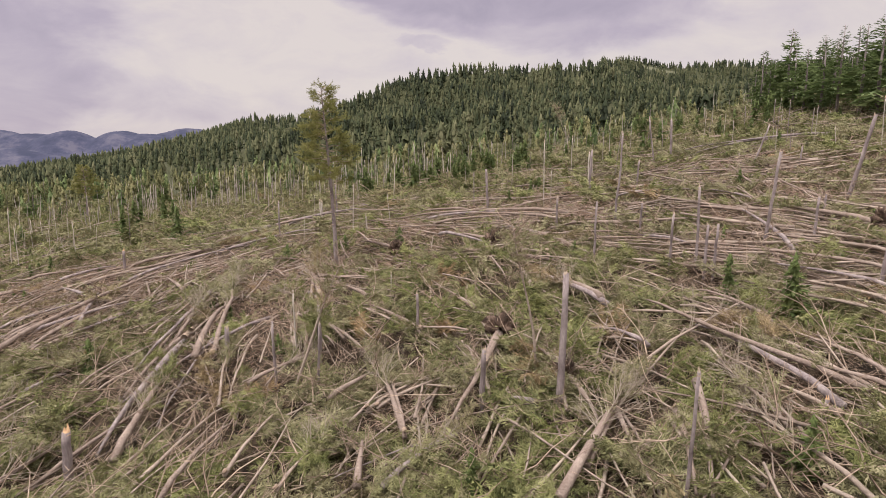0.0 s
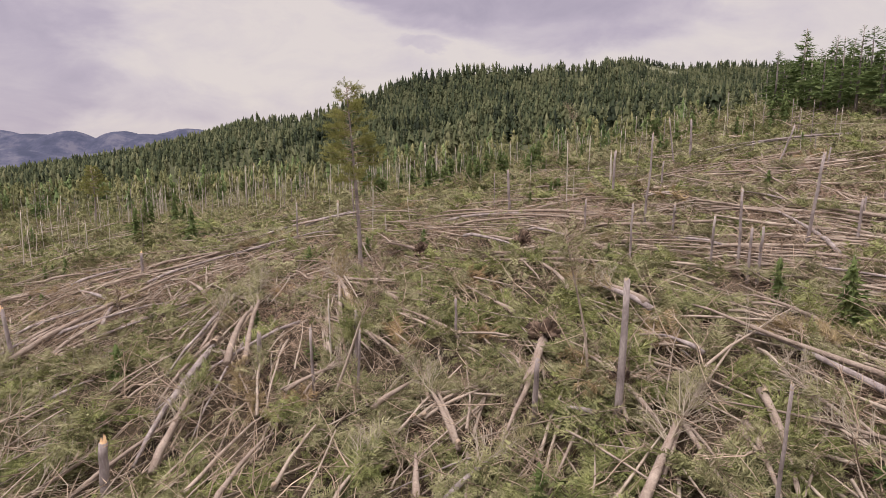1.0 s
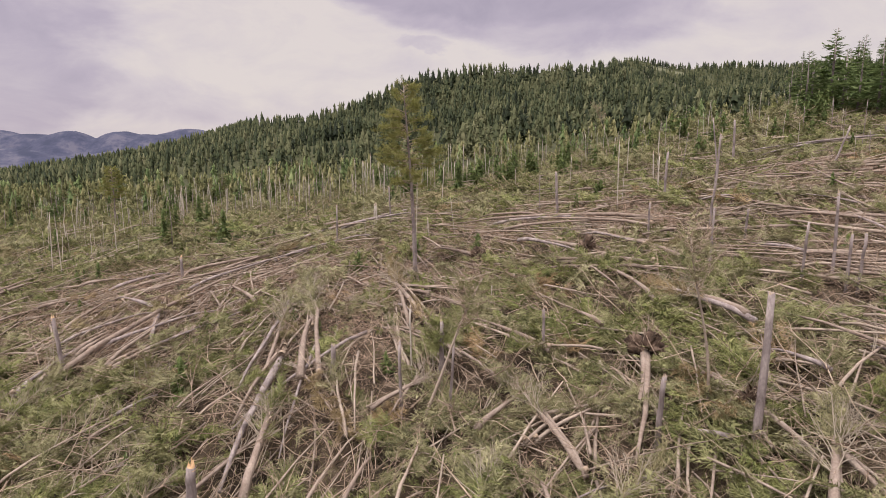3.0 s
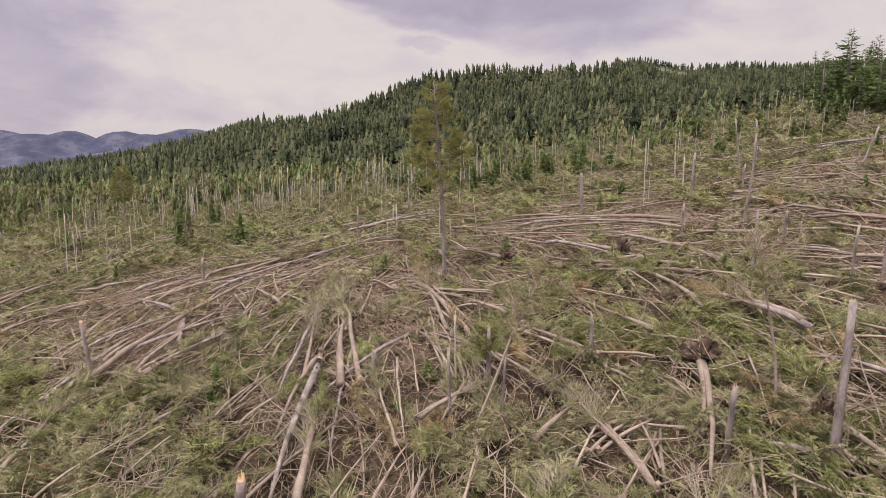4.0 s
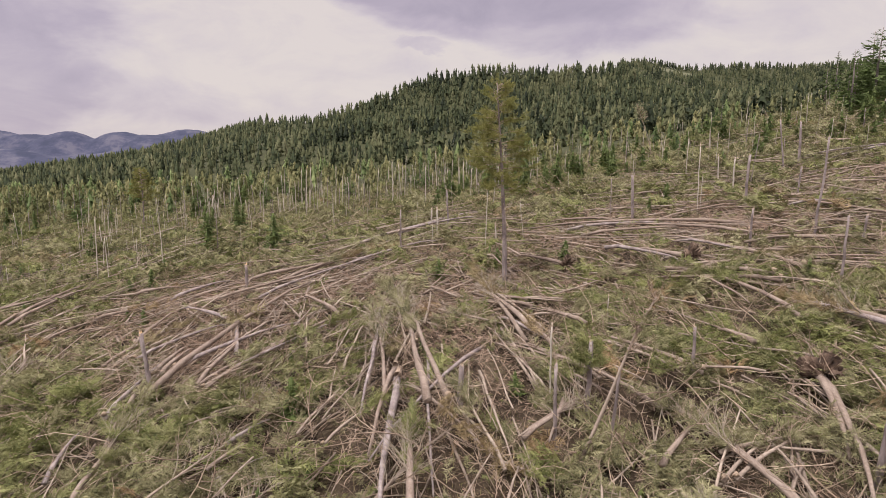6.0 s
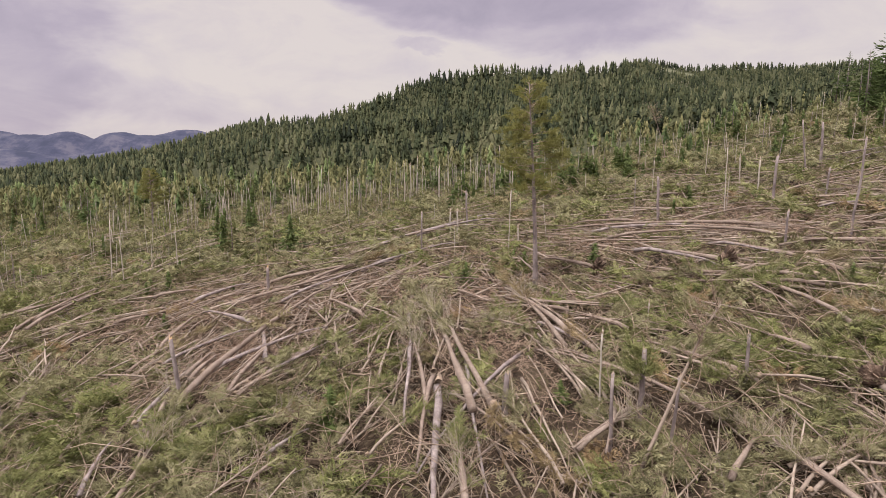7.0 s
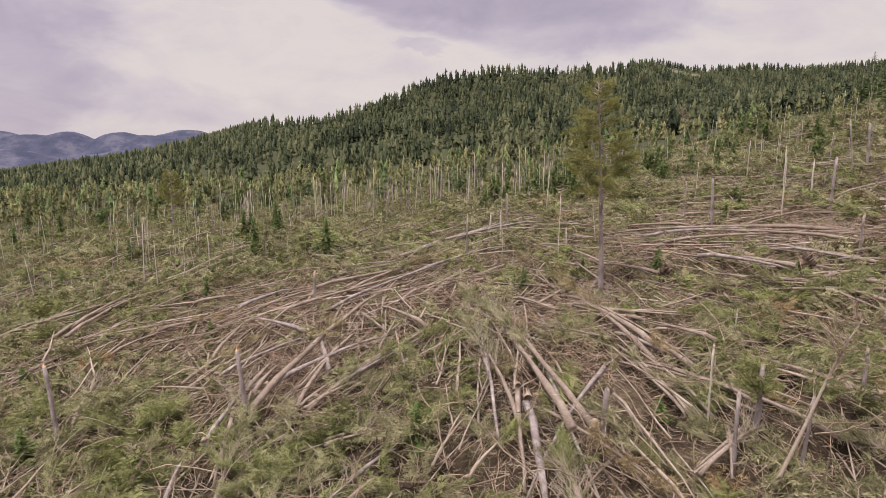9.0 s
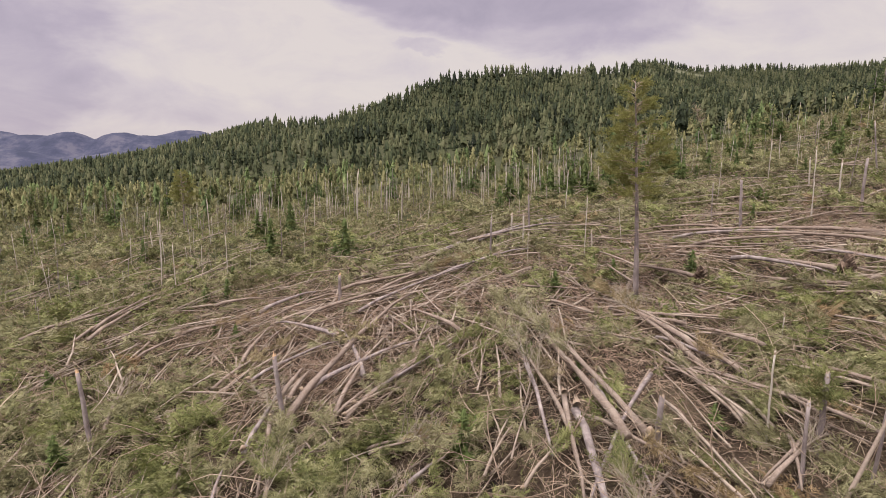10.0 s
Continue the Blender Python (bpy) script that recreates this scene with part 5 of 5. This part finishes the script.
chips, rusty, sprouts = Soup(), Soup(), Soup()
needle = Soup()
needle.add([[0, -0.022, 0], [1, 0, 0.03], [0, 0.022, 0.02]], [[0, 1, 2]])
needle = [needle.arrays()]
for n, y0, y1, size, up in ((100000, 16, 48, 0.6, 0.4), (75000, 46, 85, 0.8, 0.5), (80000, 82, 170, 1.3, 0.7), (9000, -16, 17, 1.2, 0.4), (60000, 40, 72, 0.7, 0.7)):
    x, y = strewn(field, n, y0, y1)
    yaw = lay_of(x, y) + field.normal(0, 0.8, n) + np.pi * field.integers(0, 2, n)
    p = np.stack([x, y, ground_z(x, y) + up * field.uniform(0, 1, n) ** 2], 1)
    pitch, roll, long = field.uniform(-0.2, 0.7, n), field.uniform(0, 6.28, n), size * field.uniform(0.4, 1.5, n)
    red = field.uniform(0, 1, n) < 0.03 + 0.8 * trampled(x, y)
    fresh = ~red & (field.uniform(0, 1, n) < overgrown(x, y))
    long = np.where(fresh, 0.75 * long, long)
    pitch = np.where(fresh, pitch + 0.6, pitch)
    for soup, w in ((chips, ~red & ~fresh), (rusty, red), (sprouts, fresh)):
        scatter(soup, needle, field, p[w], yaw[w], pitch[w], roll[w], long[w])
tagged(new("needle_litter", chips.mesh("needle_litter", M_LITTER)), "litter of broken twigs and needles covering the ground", "litter", kind="stuff")
tagged(new("undergrowth", sprouts.mesh("undergrowth", M_UNDER)), "low green grass and herbs between the fallen stems", "undergrowth", kind="stuff")
tagged(new("rusty_litter", rusty.mesh("rusty_litter", M_RED)), "reddish-brown dry twigs and bark chips on the ground", "litter", kind="stuff")
litter = Soup()
for n, y0, y1, size in ((2600, 14, 46, 1.0), (7500, 42, 72, 1.7), (900, 80, 125, 2.4), (300, -14, 16, 1.6)):
    x, y = strewn(field, n, y0, y1)
    keep = field.uniform(0, 1, n) < 0.15 + 0.85 * trampled(x, y)
    x, y = x[keep], y[keep]
    n = len(x)
    scatter(litter, TWIGS, field, np.stack([x, y, ground_z(x, y) + field.uniform(0.1, 0.8, n)], 1), field.uniform(0, 6.28, n), field.uniform(-0.1, 0.6, n), field.uniform(0, 6.28, n), size * field.uniform(0.5, 1.4, n))
tagged(new("brown_twigs", litter.mesh("brown_twigs", M_RED)), "reddish-brown torn twigs among the fallen stems", "twigs", kind="stuff")

# ---- far forest ----
rng = np.random.default_rng(11)
FAR_FIRS = [airy_template(k, 24, 1, 0.22 + 0.03 * k, 0.05 + 0.04 * k) for k in range(4)] + [airy_template(k + 9, 17, 0, 0.22 + 0.035 * k, 0.03) for k in range(4)]
n = 10500
fx, fy = rng.uniform(-480, 470, n), rng.uniform(150, 600, n)
# thicker on the brow of the hill
fx, fy = np.concatenate([fx, rng.uniform(-90, 130, 1800), rng.uniform(115, 360, 2200)]), np.concatenate([fy, rng.uniform(330, 450, 1800), rng.uniform(430, 590, 2200)])
# the foot of the forest: far back on the lower slope, near under the rise
edge = 205 + 22 * bumps(fx, fy, 16, 4.0) + 26 * bumps(fx, fy, 50, 1.0) - 66 * rise(fx - 62, 18) + 26 * rise(-fx - 60, 20)
brow = 450 + 2.2 * np.maximum(0, -fx - 40) + 138 * rise(fx - 124, 6)
glade = ((fx - 178) / 17) ** 2 + ((fy - 528) / 11) ** 2
keep = (glade > 1) & (fy > edge) & (np.abs(fx + 10) < 30 + 0.85 * fy) & (fy < brow) & (rng.uniform(0, 1, len(fx)) < 0.75 + 0.6 * bumps(fx, fy, 20, 8.0) + (fy - edge) / 120)
fx, fy = fx[keep], fy[keep]
tall = (4.2 + 7.0 * rng.uniform(0, 1, len(fx)) ** 1.4) * (1.0 + 0.2 * bumps(fx, fy, 30)) * (1 - 0.22 * rise(fy - 370, 20)) * (1 - 0.2 * rise(fx - 118, 8))
wood_mass("hillside_forest", rng, fx, fy, tall, FAR_FIRS, M_FOREST, "dense dark green conifer forest covering the hill")
# open olive young trees between the windfall and the forest
n = 4200
fx, fy = rng.uniform(-230, 110, n), rng.uniform(84, 250, n)
lower = rise(-fx - 40, 12)
thick = np.clip(0.34 + 0.8 * bumps(fx, fy, 9, 5.0) + (fy - 150 + 12 * lower) / 120, 0.03, 0.8)
keep = (rng.uniform(0, 1, n) < thick) & (np.abs(fx + 10) < 30 + 0.85 * fy) & (fy > 112 + 10 * lower) & (fy < 212 + 38 * lower)
fx, fy = fx[keep], fy[keep]
tall = rng.uniform(1.2, 4.4, len(fx)) * (1 + 0.5 * np.clip((fy - 130) / 60, 0, 1))
light = rng.uniform(0, 1, len(fx)) < 0.86
wood_mass("young_forest", rng, fx[light], fy[light], tall[light], FAR_FIRS[:4] * 2, M_LIGHT, "olive-green young trees and shrubs below the forest")
wood_mass("forest_edge", rng, fx[~light], fy[~light], tall[~light] * 1.2, FAR_FIRS[:4] * 2, M_FIR, "mid green firs at the open edge of the forest")
n = 3800
fx, fy = rng.uniform(-120, 80, n), rng.uniform(60, 150, n)
keep = (rng.uniform(0, 1, n) < np.clip(0.35 + 0.9 * bumps(fx, fy, 7, 2.0), 0, 1) * np.clip((fy - 60 + 0.3 * (-20 - fx)) / 25, 0, 1)) & (np.abs(fx + 10) < 26 + 0.75 * fy)
fx, fy = fx[keep], fy[keep]
wood_mass("low_shrubs", rng, fx, fy, rng.uniform(0.6, 2.0, len(fx)), FAR_FIRS[:4] * 2, M_LIGHT, "low light green shrubs and saplings among fallen stems")
n = 900
fx, fy = rng.uniform(-55, 55, n), rng.uniform(26, 100, n)
keep = (rng.uniform(0, 1, n) < np.clip(0.1 + 1.1 * bumps(fx, fy, 6, 7.0), 0, 1) * (1 - trampled(fx, fy))) & (np.abs(fx + 10) < 16 + 0.7 * fy)
fx, fy = fx[keep], fy[keep]
wood_mass("green_saplings", rng, fx, fy, rng.uniform(0.5, 1.6, len(fx)), FAR_FIRS[:4] * 2, M_YOUNG, "small dark green fir saplings between the fallen stems")
n = 6500
fx, fy = rng.uniform(-1150, -60, n), rng.uniform(540, 1500, n)
keep = (fy < 340 - 2.2 * fx) & (fx > -30 - 0.85 * fy)
fx, fy = fx[keep], fy[keep]
wood_mass("ridge_forest", rng, fx, fy, rng.uniform(9, 15, len(fx)), [fir_template(19, 4, 4), fir_template(20, 4, 4)], M_FOREST, "dark conifer forest on the far ridge")
n = 620
fx = rng.uniform(-330, 330, n)
fy = np.where(rng.uniform(0, 1, n) < 0.8, rng.uniform(108, 175, n), rng.uniform(200, 440, n))
fx = np.where(fy < 200, fx * 0.5 - 25, fx)
keep = np.abs(fx + 10) < 20 + 0.8 * fy
fx, fy = np.concatenate([fx[keep], rng.normal(143, 12, 90), rng.uniform(-80, -12, 90)]), np.concatenate([fy[keep], rng.normal(450, 25, 90), rng.uniform(66, 112, 90)])
n = len(fx)
dead = Soup()
scatter(dead, STICKS, rng, np.stack([fx, fy, ground_z(fx, fy)], 1), rng.uniform(0, 6.28, n), np.pi / 2 + rng.normal(0, 0.09, n), rng.uniform(0, 6.28, n), rng.uniform(1.8, 5.8, n) * np.where(fy < 108, 0.6, 1.0))
tagged(new("dead_stems", dead.mesh("dead_stems", M_SILVER)), "bare grey dead stems standing in the forest", "dead trees", kind="stuff")
